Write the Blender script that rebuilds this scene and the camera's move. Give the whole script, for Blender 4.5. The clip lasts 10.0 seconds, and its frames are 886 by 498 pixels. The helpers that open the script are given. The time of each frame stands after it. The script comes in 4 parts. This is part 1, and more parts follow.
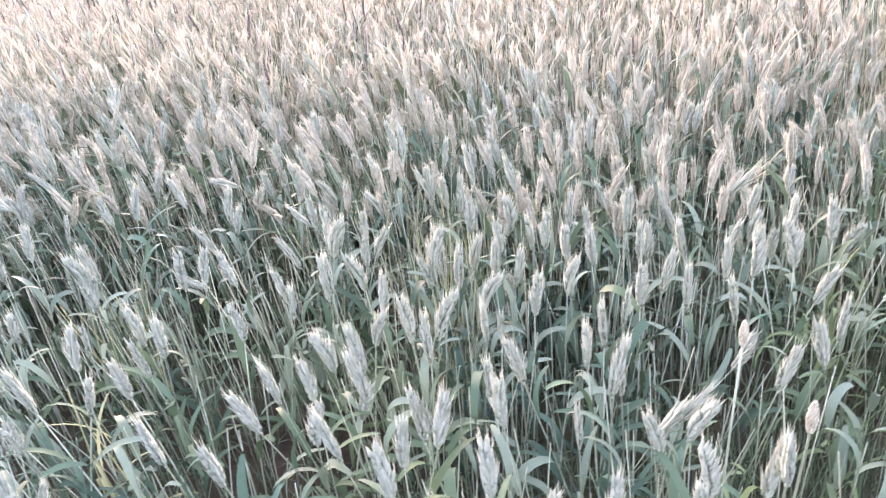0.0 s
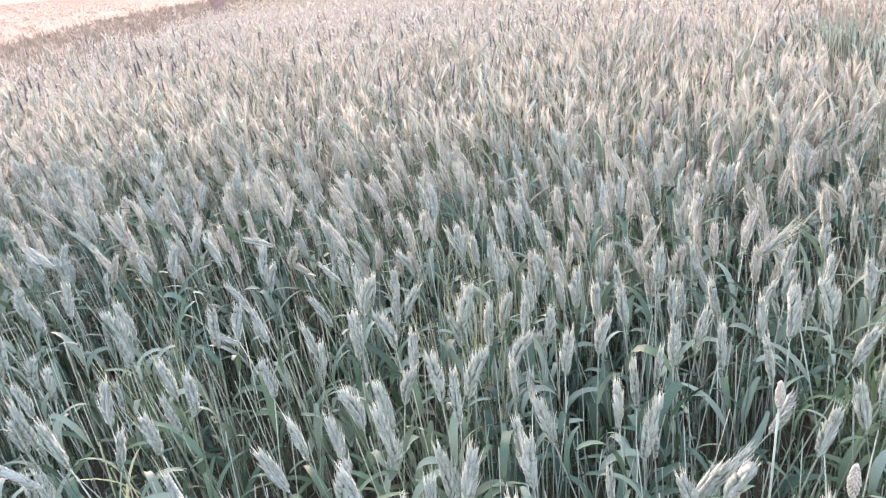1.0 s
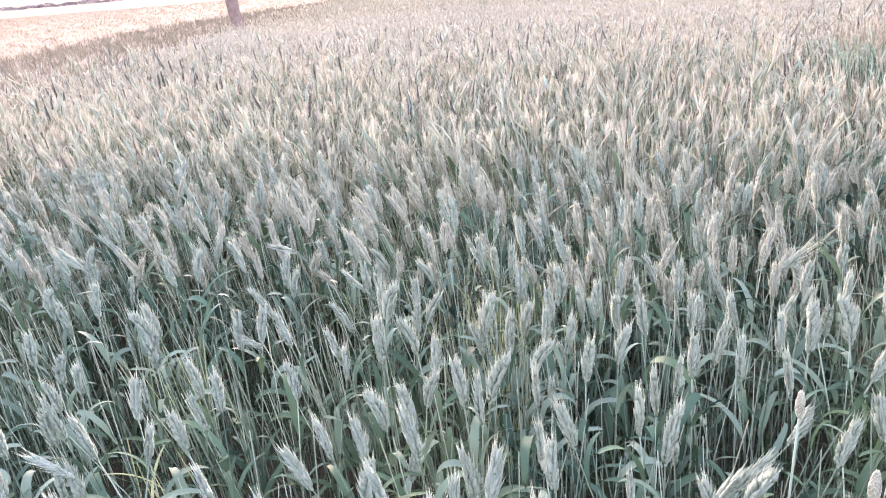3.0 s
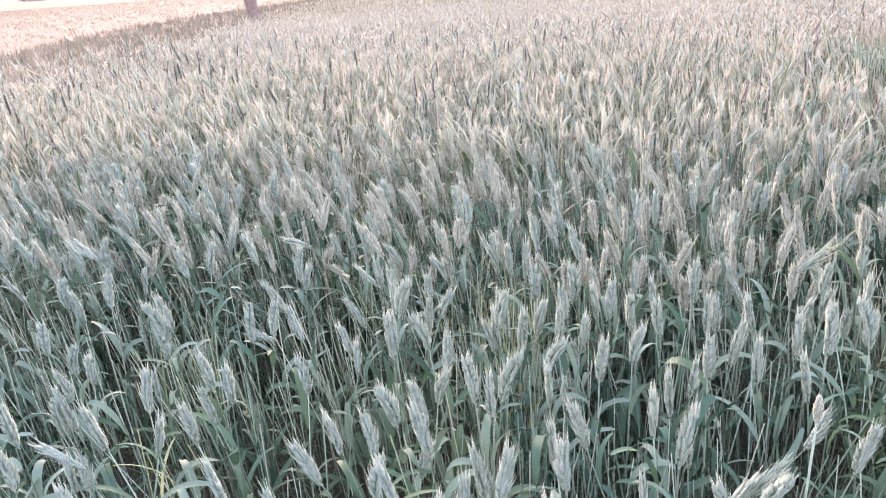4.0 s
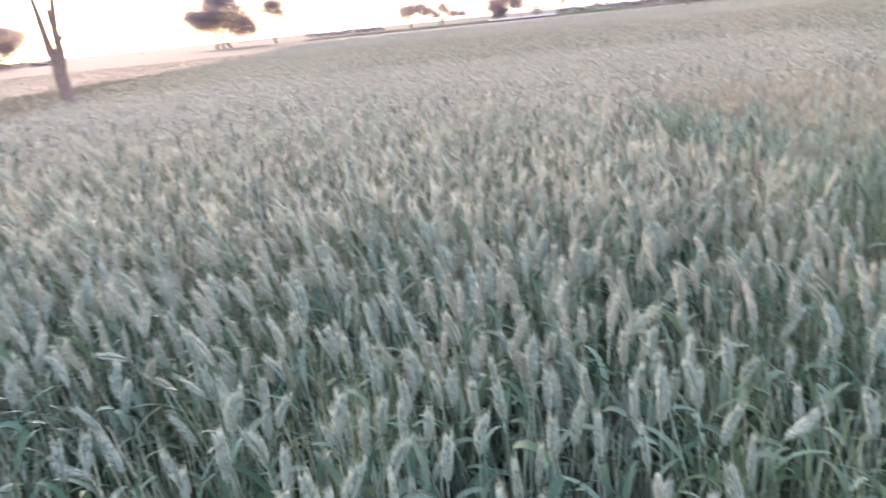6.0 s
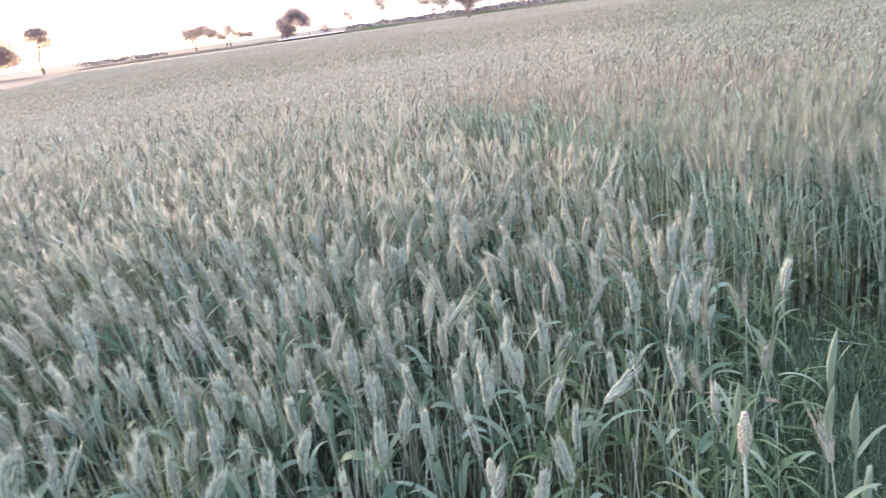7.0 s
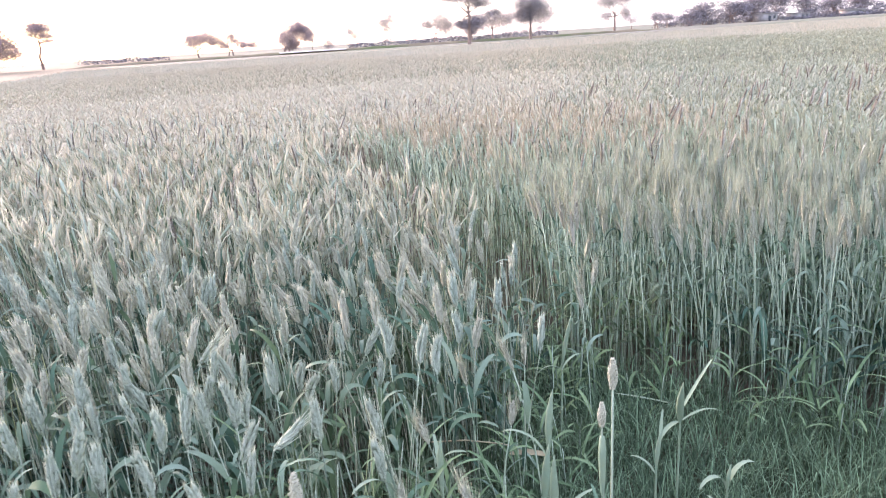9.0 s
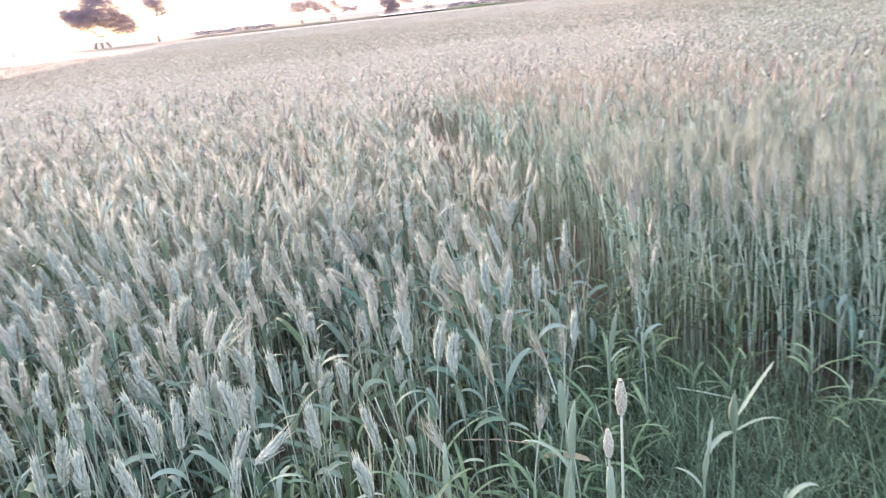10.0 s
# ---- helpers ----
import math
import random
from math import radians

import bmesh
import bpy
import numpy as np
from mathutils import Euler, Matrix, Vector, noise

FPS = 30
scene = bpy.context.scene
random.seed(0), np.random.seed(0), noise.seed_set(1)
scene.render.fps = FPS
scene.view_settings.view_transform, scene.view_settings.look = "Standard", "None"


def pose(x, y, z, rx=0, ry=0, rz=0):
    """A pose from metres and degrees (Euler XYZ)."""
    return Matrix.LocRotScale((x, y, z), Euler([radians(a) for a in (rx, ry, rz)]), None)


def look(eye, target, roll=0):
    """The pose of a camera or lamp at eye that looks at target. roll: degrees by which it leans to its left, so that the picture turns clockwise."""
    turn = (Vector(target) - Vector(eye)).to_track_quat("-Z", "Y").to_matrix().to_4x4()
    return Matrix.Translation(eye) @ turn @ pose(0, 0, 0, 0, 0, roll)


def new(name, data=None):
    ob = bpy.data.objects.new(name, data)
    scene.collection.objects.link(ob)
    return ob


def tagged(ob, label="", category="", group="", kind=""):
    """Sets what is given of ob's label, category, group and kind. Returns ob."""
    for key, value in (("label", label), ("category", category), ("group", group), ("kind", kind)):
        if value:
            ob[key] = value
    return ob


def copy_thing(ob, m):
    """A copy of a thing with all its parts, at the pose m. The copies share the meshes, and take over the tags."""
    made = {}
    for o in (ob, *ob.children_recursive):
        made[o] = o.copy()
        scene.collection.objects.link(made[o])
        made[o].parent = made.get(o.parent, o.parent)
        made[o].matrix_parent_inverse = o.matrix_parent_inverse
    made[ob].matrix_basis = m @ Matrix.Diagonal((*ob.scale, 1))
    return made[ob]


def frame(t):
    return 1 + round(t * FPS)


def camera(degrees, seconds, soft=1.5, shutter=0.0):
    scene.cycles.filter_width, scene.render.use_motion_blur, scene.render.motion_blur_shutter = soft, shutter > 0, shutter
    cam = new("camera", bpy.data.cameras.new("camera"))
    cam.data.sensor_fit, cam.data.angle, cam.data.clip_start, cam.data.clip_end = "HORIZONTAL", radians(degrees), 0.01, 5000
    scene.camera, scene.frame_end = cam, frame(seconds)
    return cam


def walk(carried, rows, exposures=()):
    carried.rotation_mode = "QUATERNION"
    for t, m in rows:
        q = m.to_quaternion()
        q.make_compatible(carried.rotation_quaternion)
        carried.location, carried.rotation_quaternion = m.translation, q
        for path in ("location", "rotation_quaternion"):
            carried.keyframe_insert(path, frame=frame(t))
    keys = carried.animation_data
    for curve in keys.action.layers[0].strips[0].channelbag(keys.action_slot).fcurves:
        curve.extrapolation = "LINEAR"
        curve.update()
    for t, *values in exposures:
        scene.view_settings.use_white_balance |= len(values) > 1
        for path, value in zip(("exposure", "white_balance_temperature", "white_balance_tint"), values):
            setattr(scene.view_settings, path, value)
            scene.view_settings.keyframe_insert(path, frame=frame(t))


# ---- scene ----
cam = camera(61.4, 10.0, 1.0, 0.45)
PATH = [
    (0, (0.073, -0.02, 1.801), (-0.295, 1.72, 0.886), -5.6),
    (0.1, (0.079, -0.022, 1.802), (-0.283, 1.724, 0.894), -5.0),
    (0.2, (0.084, -0.023, 1.803), (-0.289, 1.723, 0.902), -5.0),
    (0.3, (0.088, -0.025, 1.803), (-0.272, 1.751, 0.956), -5.4),
    (0.5, (0.092, -0.028, 1.804), (-0.265, 1.771, 1.005), -6.8),
    (0.7, (0.089, -0.031, 1.801), (-0.297, 1.781, 1.05), -6.3),
    (1, (0.082, -0.037, 1.792), (-0.37, 1.76, 1.039), -6.2),
    (1.5, (0.074, -0.049, 1.785), (-0.399, 1.753, 1.058), -5.7),
    (2, (0.06, -0.072, 1.787), (-0.384, 1.736, 1.056), -5.7),
    (2.3, (0.057, -0.093, 1.787), (-0.384, 1.717, 1.059), -5.2),
    (2.5, (0.056, -0.1, 1.786), (-0.4, 1.716, 1.084), -5.3),
    (4, (0.046, -0.079, 1.777), (-0.465, 1.718, 1.064), -4.6),
    (4.5, (0.055, -0.062, 1.82), (-0.522, 1.732, 1.151), -6.4),
    (4.7, (0.057, -0.032, 1.841), (-0.492, 1.785, 1.212), -6.4),
    (4.8, (0.057, -0.014, 1.848), (-0.431, 1.828, 1.242), -5.6),
    (5, (0.057, 0.015, 1.855), (-0.373, 1.883, 1.284), -5.3),
    (5.2, (0.057, 0.028, 1.853), (-0.333, 1.9, 1.269), -5.3),
    (5.5, (0.062, 0.031, 1.846), (-0.302, 1.92, 1.298), -5.6),
    (5.8, (0.081, 0.03, 1.836), (-0.178, 1.938, 1.292), -5.5),
    (5.9, (0.087, 0.03, 1.833), (-0.089, 1.94, 1.266), -5.5),
    (6, (0.091, 0.03, 1.832), (-0.02, 1.939, 1.247), -5.8),
    (6.2, (0.092, 0.048, 1.83), (0.125, 1.94, 1.183), -6.5),
    (7.3, (0.16, 0.121, 1.737), (0.626, 1.977, 1.157), -7.7),
    (7.5, (0.229, 0.084, 1.737), (0.739, 1.931, 1.162), -7.4),
    (7.6, (0.278, 0.051, 1.735), (0.751, 1.909, 1.167), -8.0),
    (7.7, (0.333, 0.017, 1.73), (0.815, 1.875, 1.168), -7.4),
    (8, (0.519, -0.065, 1.714), (0.96, 1.806, 1.163), -4.4),
    (8.2, (0.614, -0.099, 1.728), (1.084, 1.761, 1.166), -3.2),
    (8.5, (0.715, -0.119, 1.755), (1.173, 1.759, 1.243), -3.5),
    (9, (0.865, -0.069, 1.744), (1.279, 1.81, 1.199), -3.7),
    (9.5, (1.04, 0.02, 1.759), (1.349, 1.922, 1.224), -5.0),
    (9.8, (1.118, 0.077, 1.752), (1.329, 1.967, 1.133), -6.8),
    (9.9, (1.14, 0.097, 1.748), (1.313, 1.989, 1.125), -6.6),
    (10, (1.161, 0.116, 1.744), (1.294, 2.012, 1.122), -6.4),
]

# exposure of the phone camera
walk(cam, [(t, look(eye, target, roll)) for t, eye, target, roll in PATH],
     [(0.0, 2.06, 6650, 42), (0.5, 1.8, 6600, 41), (1.0, 1.66, 6450, 36), (2.0, 1.72, 6450, 35),
      (2.5, 1.76, 6450, 35), (4.0, 1.62, 6380, 34), (4.5, 1.68, 6380, 34), (5.0, 1.28, 6260, 29), (5.5, 1.38, 6260, 29), (6.0, 1.12, 6150, 27), (7.5, 1.28, 6250, 28), (8.0, 1.2, 6250, 28),
      (8.5, 1.3, 6250, 28), (9.0, 1.5, 6250, 28), (9.5, 1.24, 6250, 29), (10.0, 1.6, 6250, 31)])

# ---- sky and sun: a low, hazy evening sun ahead and to the left ----
SUN_AZ, SUN_EL = radians(-25.0), radians(16.0)      # from +y, clockwise; height
world = bpy.data.worlds.new("evening_sky")
scene.world = world
world.use_nodes = True
wn = world.node_tree
wn.nodes.clear()
sky = wn.nodes.new("ShaderNodeTexSky")
sky.sky_type = "NISHITA"
sky.sun_disc = False
sky.sun_elevation, sky.sun_rotation = SUN_EL, SUN_AZ % (2 * math.pi)
sky.air_density, sky.dust_density, sky.ozone_density = 1.0, 1.8, 1.6
bg = wn.nodes.new("ShaderNodeBackground")
bg.inputs["Strength"].default_value = 0.14
haze = wn.nodes.new("ShaderNodeBackground")          # thick even evening haze over the whole sky
haze.inputs["Color"].default_value = (0.91, 0.945, 1.05, 1)
haze.inputs["Strength"].default_value = 0.5
both = wn.nodes.new("ShaderNodeAddShader")
wo = wn.nodes.new("ShaderNodeOutputWorld")
wn.links.new(sky.outputs[0], bg.inputs[0])
wn.links.new(bg.outputs[0], both.inputs[0])
wn.links.new(haze.outputs[0], both.inputs[1])
wn.links.new(both.outputs[0], wo.inputs[0])

sun_data = bpy.data.lights.new("sun", "SUN")
sun_data.energy, sun_data.angle, sun_data.color = 2.8, radians(12.0), (1.0, 0.76, 0.62)
sun = new("sun", sun_data)
to_sun = Vector((math.sin(SUN_AZ) * math.cos(SUN_EL), math.cos(SUN_AZ) * math.cos(SUN_EL), math.sin(SUN_EL)))
sun.matrix_world = look(to_sun * 50, (0, 0, 0))


# ---- materials ----
def node_mat(name):
    m = bpy.data.materials.new(name)
    m.use_nodes = True
    nt = m.node_tree
    nt.nodes.clear()
    out = nt.nodes.new("ShaderNodeOutputMaterial")
    return m, nt, out


def mixed(nt, a, b, fac):
    n = nt.nodes.new("ShaderNodeMix")
    n.data_type = "RGBA"
    for socket, v in ((n.inputs[6], a), (n.inputs[7], b), (n.inputs[0], fac)):
        if hasattr(v, "links"):
            nt.links.new(v, socket)
        else:
            socket.default_value = (*v, 1) if isinstance(v, tuple) else v
    return n.outputs[2]


def noise_of(nt, scale, detail=3.0, lo=0.35, hi=0.65, coord=None, rough=0.55):
    n = nt.nodes.new("ShaderNodeTexNoise")
    n.inputs["Scale"].default_value, n.inputs["Detail"].default_value = scale, detail
    n.inputs["Roughness"].default_value = rough
    if coord is not None:
        nt.links.new(coord, n.inputs["Vector"])
    r = nt.nodes.new("ShaderNodeMapRange")
    r.inputs["From Min"].default_value, r.inputs["From Max"].default_value = lo, hi
    nt.links.new(n.outputs["Fac"], r.inputs["Value"])
    return r.outputs[0]


def plant_mat(name, dark, light, warm, patch=0.5, patch_scale=0.3, glow=0.3, rough=0.55, grain=220.0, skew=1.0, airy=0.0):
    """Leaf-like surface: colour varies from piece to piece, in patches over the field and by a fine grain; lets some light through."""
    m, nt, out = node_mat(name)
    geo = nt.nodes.new("ShaderNodeNewGeometry")
    info = nt.nodes.new("ShaderNodeObjectInfo")
    add = nt.nodes.new("ShaderNodeMath")
    add.operation = "ADD"
    nt.links.new(geo.outputs["Random Per Island"], add.inputs[0])
    nt.links.new(info.outputs["Random"], add.inputs[1])
    fr = nt.nodes.new("ShaderNodeMath")
    fr.operation = "FRACT"
    nt.links.new(add.outputs[0], fr.inputs[0])
    chance = nt.nodes.new("ShaderNodeMath")          # above 1: most pieces dark, a few pale
    chance.operation = "POWER"
    nt.links.new(fr.outputs[0], chance.inputs[0])
    chance.inputs[1].default_value = skew
    base = mixed(nt, dark, light, chance.outputs[0])
    where = noise_of(nt, patch_scale, 3.0, 0.42, 0.68, geo.outputs["Position"])
    amount = nt.nodes.new("ShaderNodeMath")
    amount.operation = "MULTIPLY"
    nt.links.new(where, amount.inputs[0])
    amount.inputs[1].default_value = patch
    base = mixed(nt, base, warm, amount.outputs[0])
    fine = noise_of(nt, grain, 2.0, 0.3, 0.75, geo.outputs["Position"])
    shade = mixed(nt, tuple(0.72 * c for c in light), tuple(min(1.0, 1.15 * c) for c in light), fine)
    base = mixed(nt, base, shade, 0.2)
    p = nt.nodes.new("ShaderNodeBsdfPrincipled")
    nt.links.new(base, p.inputs["Base Color"])
    p.inputs["Roughness"].default_value = rough
    p.inputs["Specular IOR Level"].default_value = 0.12
    tr = nt.nodes.new("ShaderNodeBsdfTranslucent")
    nt.links.new(base, tr.inputs["Color"])
    mix = nt.nodes.new("ShaderNodeMixShader")
    mix.inputs[0].default_value = glow
    nt.links.new(p.outputs[0], mix.inputs[1])
    nt.links.new(tr.outputs[0], mix.inputs[2])
    if airy:                                         # part-clear sprays: gaps too fine to model, thinning crowns as haze would
        gaps = nt.nodes.new("ShaderNodeBsdfTransparent")
        lace = nt.nodes.new("ShaderNodeMixShader")
        lace.inputs[0].default_value = airy
        nt.links.new(mix.outputs[0], lace.inputs[1])
        nt.links.new(gaps.outputs[0], lace.inputs[2])
        nt.links.new(lace.outputs[0], out.inputs[0])
    else:
        nt.links.new(mix.outputs[0], out.inputs[0])
    return m


def solid_mat(name, a, b, scale, rough=0.85, bump=0.4, bump_scale=None, big=None):
    """Earth, bark, plaster: two colours mixed by noise at two scales, with relief."""
    m, nt, out = node_mat(name)
    geo = nt.nodes.new("ShaderNodeNewGeometry")
    base = mixed(nt, a, b, noise_of(nt, scale, 5.0, 0.3, 0.7, geo.outputs["Position"]))
    if big:
        base = mixed(nt, base, big[0], noise_of(nt, big[1], 4.0, 0.45, 0.65, geo.outputs["Position"]))
    p = nt.nodes.new("ShaderNodeBsdfPrincipled")
    nt.links.new(base, p.inputs["Base Color"])
    p.inputs["Roughness"].default_value = rough
    p.inputs["Specular IOR Level"].default_value = 0.1
    n = nt.nodes.new("ShaderNodeTexNoise")
    n.inputs["Scale"].default_value, n.inputs["Detail"].default_value = bump_scale or scale * 3, 4.0
    nt.links.new(geo.outputs["Position"], n.inputs["Vector"])
    bm_node = nt.nodes.new("ShaderNodeBump")
    bm_node.inputs["Strength"].default_value = bump
    bm_node.inputs["Distance"].default_value = 0.02
    nt.links.new(n.outputs["Fac"], bm_node.inputs["Height"])
    nt.links.new(bm_node.outputs[0], p.inputs["Normal"])
    nt.links.new(p.outputs[0], out.inputs[0])
    return m


EAR = plant_mat("ear_pale_sage", (0.32, 0.41, 0.335), (0.545, 0.635, 0.53), (0.50, 0.53, 0.35), 0.4, 0.5, 0.3, 0.75)
# unripe ear and awn tones lifted to hold the veil over the further rows
EAR_GREEN = plant_mat("ear_unripe", (0.42, 0.445, 0.34), (0.635, 0.655, 0.515), (0.56, 0.54, 0.39), 0.5, 0.35, 0.3, 0.75)
AWN = plant_mat("awn_straw", (0.53, 0.525, 0.45), (0.70, 0.685, 0.59), (0.62, 0.55, 0.41), 0.5, 0.35, 0.45, 0.7)
PLUME = plant_mat("beard_dull", (0.25, 0.295, 0.215), (0.42, 0.465, 0.35), (0.42, 0.40, 0.28), 0.5, 0.4, 0.3, 0.75)
# dark stems carry the shade between the stalks in their colour
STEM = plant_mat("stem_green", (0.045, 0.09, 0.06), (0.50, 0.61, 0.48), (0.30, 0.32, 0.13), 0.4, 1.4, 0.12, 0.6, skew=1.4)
# paler stem for the further rows, haze put into its colour
PALE_STEM = plant_mat("stem_pale", (0.23, 0.275, 0.20), (0.50, 0.545, 0.42), (0.46, 0.43, 0.24), 0.5, 0.9, 0.25, 0.6)
STALK = plant_mat("stalk_pale_green", (0.16, 0.24, 0.17), (0.58, 0.70, 0.55), (0.46, 0.48, 0.26), 0.4, 1.2, 0.25, 0.6)
# very dark low end: shade deep in the stand put into the leaf colour
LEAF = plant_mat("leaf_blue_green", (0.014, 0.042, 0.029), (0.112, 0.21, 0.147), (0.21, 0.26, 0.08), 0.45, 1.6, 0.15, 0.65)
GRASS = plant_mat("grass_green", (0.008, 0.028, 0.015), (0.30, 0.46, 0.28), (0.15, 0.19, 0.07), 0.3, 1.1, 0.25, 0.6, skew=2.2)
# grey-brown verge grass, its tone lifted to include the haze over the strip
VERGE = plant_mat("verge_grass_hazed", (0.15, 0.15, 0.11), (0.23, 0.22, 0.165), (0.26, 0.22, 0.16), 0.4, 0.3, 0.3, 0.7)
RIPE = plant_mat("ripe_straw", (0.31, 0.265, 0.185), (0.37, 0.32, 0.225), (0.33, 0.29, 0.19), 0.4, 0.06, 0.2, 0.7)
HEAD = plant_mat("seed_head_cream", (0.50, 0.50, 0.38), (0.72, 0.71, 0.56), (0.40, 0.41, 0.27), 0.4, 60.0, 0.15, 0.65)
# straw for ripe patches, and for distant haze painted into the ears
STRAW = plant_mat("ripe_and_hazed_straw", (0.515, 0.495, 0.395), (0.635, 0.62, 0.50), (0.57, 0.52, 0.38), 0.6, 0.12, 0.4, 0.8)
YELLOWING = plant_mat("yellowing_green", (0.28, 0.34, 0.17), (0.45, 0.51, 0.29), (0.44, 0.44, 0.23), 0.5, 3.0, 0.3, 0.65)
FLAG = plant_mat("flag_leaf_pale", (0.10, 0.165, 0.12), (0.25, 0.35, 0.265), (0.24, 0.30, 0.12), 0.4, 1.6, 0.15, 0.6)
YOUNG_GREEN = plant_mat("young_leaf_green", (0.045, 0.105, 0.05), (0.24, 0.36, 0.195), (0.26, 0.31, 0.11), 0.4, 1.6, 0.2, 0.6)
# brown for the spike's core and its painted shaded side
SPIKE = plant_mat("spike_shaded_brown", (0.09, 0.083, 0.065), (0.21, 0.19, 0.15), (0.26, 0.235, 0.18), 0.4, 2.0, 0.2, 0.6)
SHEATH = plant_mat("sheath_pale_green", (0.21, 0.30, 0.205), (0.30, 0.39, 0.275), (0.30, 0.33, 0.18), 0.4, 30.0, 0.15, 0.6)
DRY = plant_mat("dry_leaf_tan", (0.42, 0.36, 0.22), (0.53, 0.48, 0.32), (0.34, 0.28, 0.17), 0.6, 20.0, 0.3, 0.65)
BEARD = plant_mat("beard_pale", (0.38, 0.47, 0.39), (0.55, 0.635, 0.54), (0.56, 0.54, 0.37), 0.45, 0.35, 0.35, 0.75)
# grey-mauve foliage: haze before the far trees painted into the colour
FOLIAGE = plant_mat("tree_foliage_hazed", (0.18, 0.17, 0.185), (0.25, 0.235, 0.25), (0.24, 0.215, 0.22), 0.4, 0.15, 0.1, 0.8, airy=0.35)
CLOSED = plant_mat("closed_crown_hazed", (0.27, 0.222, 0.24), (0.36, 0.30, 0.32), (0.345, 0.285, 0.295), 0.4, 0.15, 0.25, 0.8, airy=0.18)
SOIL = solid_mat("soil", (0.055, 0.048, 0.036), (0.105, 0.088, 0.062), 6.0, 0.95, 0.6, 30.0, ((0.045, 0.07, 0.035), 0.8))
STUBBLE = solid_mat("stubble_soil", (0.20, 0.172, 0.115), (0.255, 0.215, 0.15), 0.8, 0.95, 0.25, 9.0, ((0.215, 0.19, 0.125), 0.05))
FAR_CROP = solid_mat("far_crop", (0.17, 0.165, 0.125), (0.25, 0.235, 0.18), 0.5, 0.95, 0.6, 5.0, ((0.15, 0.17, 0.11), 0.04))
# ditch ground, lightened for haze like the verge grass
DITCH = solid_mat("ditch_grass", (0.14, 0.135, 0.095), (0.21, 0.195, 0.14), 0.9, 0.95, 0.5, 8.0)
BANK = solid_mat("bank_earth", (0.14, 0.12, 0.08), (0.24, 0.20, 0.13), 0.5, 0.95, 0.5, 4.0, ((0.09, 0.12, 0.05), 0.1))
CONCRETE = solid_mat("pale_lining", (0.55, 0.52, 0.47), (0.68, 0.65, 0.60), 0.7, 0.85, 0.3, 3.0)
# bark tone lifted in the colour for the haze over the trunks
BARK = solid_mat("bark", (0.22, 0.16, 0.13), (0.36, 0.27, 0.22), 7.0, 0.9, 0.9, 22.0)
WHITEWASH = solid_mat("weathered_plaster", (0.30, 0.28, 0.265), (0.42, 0.40, 0.375), 0.6, 0.85, 0.2, 5.0)
PAINT_DARK = solid_mat("weathered_door_paint", (0.06, 0.07, 0.08), (0.11, 0.12, 0.13), 2.0, 0.7, 0.2)
ROOFING = solid_mat("roof_cement", (0.28, 0.27, 0.25), (0.38, 0.36, 0.33), 0.9, 0.9, 0.3)


# ---- mesh tools ----
def tri_mesh(name, V, T, mats, M=None, smooth=False):
    me = bpy.data.meshes.new(name)
    V, T = np.asarray(V, np.float32), np.asarray(T, np.int32)
    me.vertices.add(len(V))
    me.vertices.foreach_set("co", V.ravel())
    me.loops.add(len(T) * 3)
    me.loops.foreach_set("vertex_index", T.ravel())
    me.polygons.add(len(T))
    me.polygons.foreach_set("loop_start", np.arange(0, len(T) * 3, 3, dtype=np.int32))
    if M is not None:
        me.polygons.foreach_set("material_index", np.asarray(M, np.int32))
    if smooth:
        me.polygons.foreach_set("use_smooth", np.ones(len(T), bool))
    for m in mats:
        me.materials.append(m)
    me.update(calc_edges=True)
    return me


class Soup:
    """Collects triangles with material numbers."""

    def __init__(self):
        self.v, self.t, self.m, self.n = [], [], [], 0

    def add(self, V, T, m=0):
        V, T = np.asarray(V, float).reshape(-1, 3), np.asarray(T, int).reshape(-1, 3)
        self.v.append(V)
        self.t.append(T + self.n)
        self.m.append(np.full(len(T), m) if np.isscalar(m) else np.asarray(m))
        self.n += len(V)
        return self

    def arrays(self):
        return np.concatenate(self.v), np.concatenate(self.t), np.concatenate(self.m)

    def mesh(self, name, mats, smooth=False):
        V, T, M = self.arrays()
        return tri_mesh(name, V, T, mats, M, smooth)


def tube(path, radii, sides=5):
    """A tapered tube along a path, closed at its end."""
    P = np.asarray(path, float)
    D = np.gradient(P, axis=0)
    D /= np.linalg.norm(D, axis=1)[:, None] + 1e-9
    side = np.cross(D, np.where(np.abs(D[:, 2:3]) > 0.9, (1.0, 0, 0), (0, 0, 1.0)))
    side /= np.linalg.norm(side, axis=1)[:, None] + 1e-9
    up = np.cross(side, D)
    a = np.arange(sides) * 2 * math.pi / sides
    V = P[:, None] + np.asarray(radii)[:, None, None] * (np.cos(a)[None, :, None] * side[:, None] + np.sin(a)[None, :, None] * up[:, None])
    T = []
    for i in range(len(P) - 1):
        for j in range(sides):
            a0, a1 = i * sides + j, i * sides + (j + 1) % sides
            T += [(a0, a1, a1 + sides), (a0, a1 + sides, a0 + sides)]
    last = (len(P) - 1) * sides
    T += [(last, last + j, last + j + 1) for j in range(1, sides - 1)]
    return V.reshape(-1, 3), T


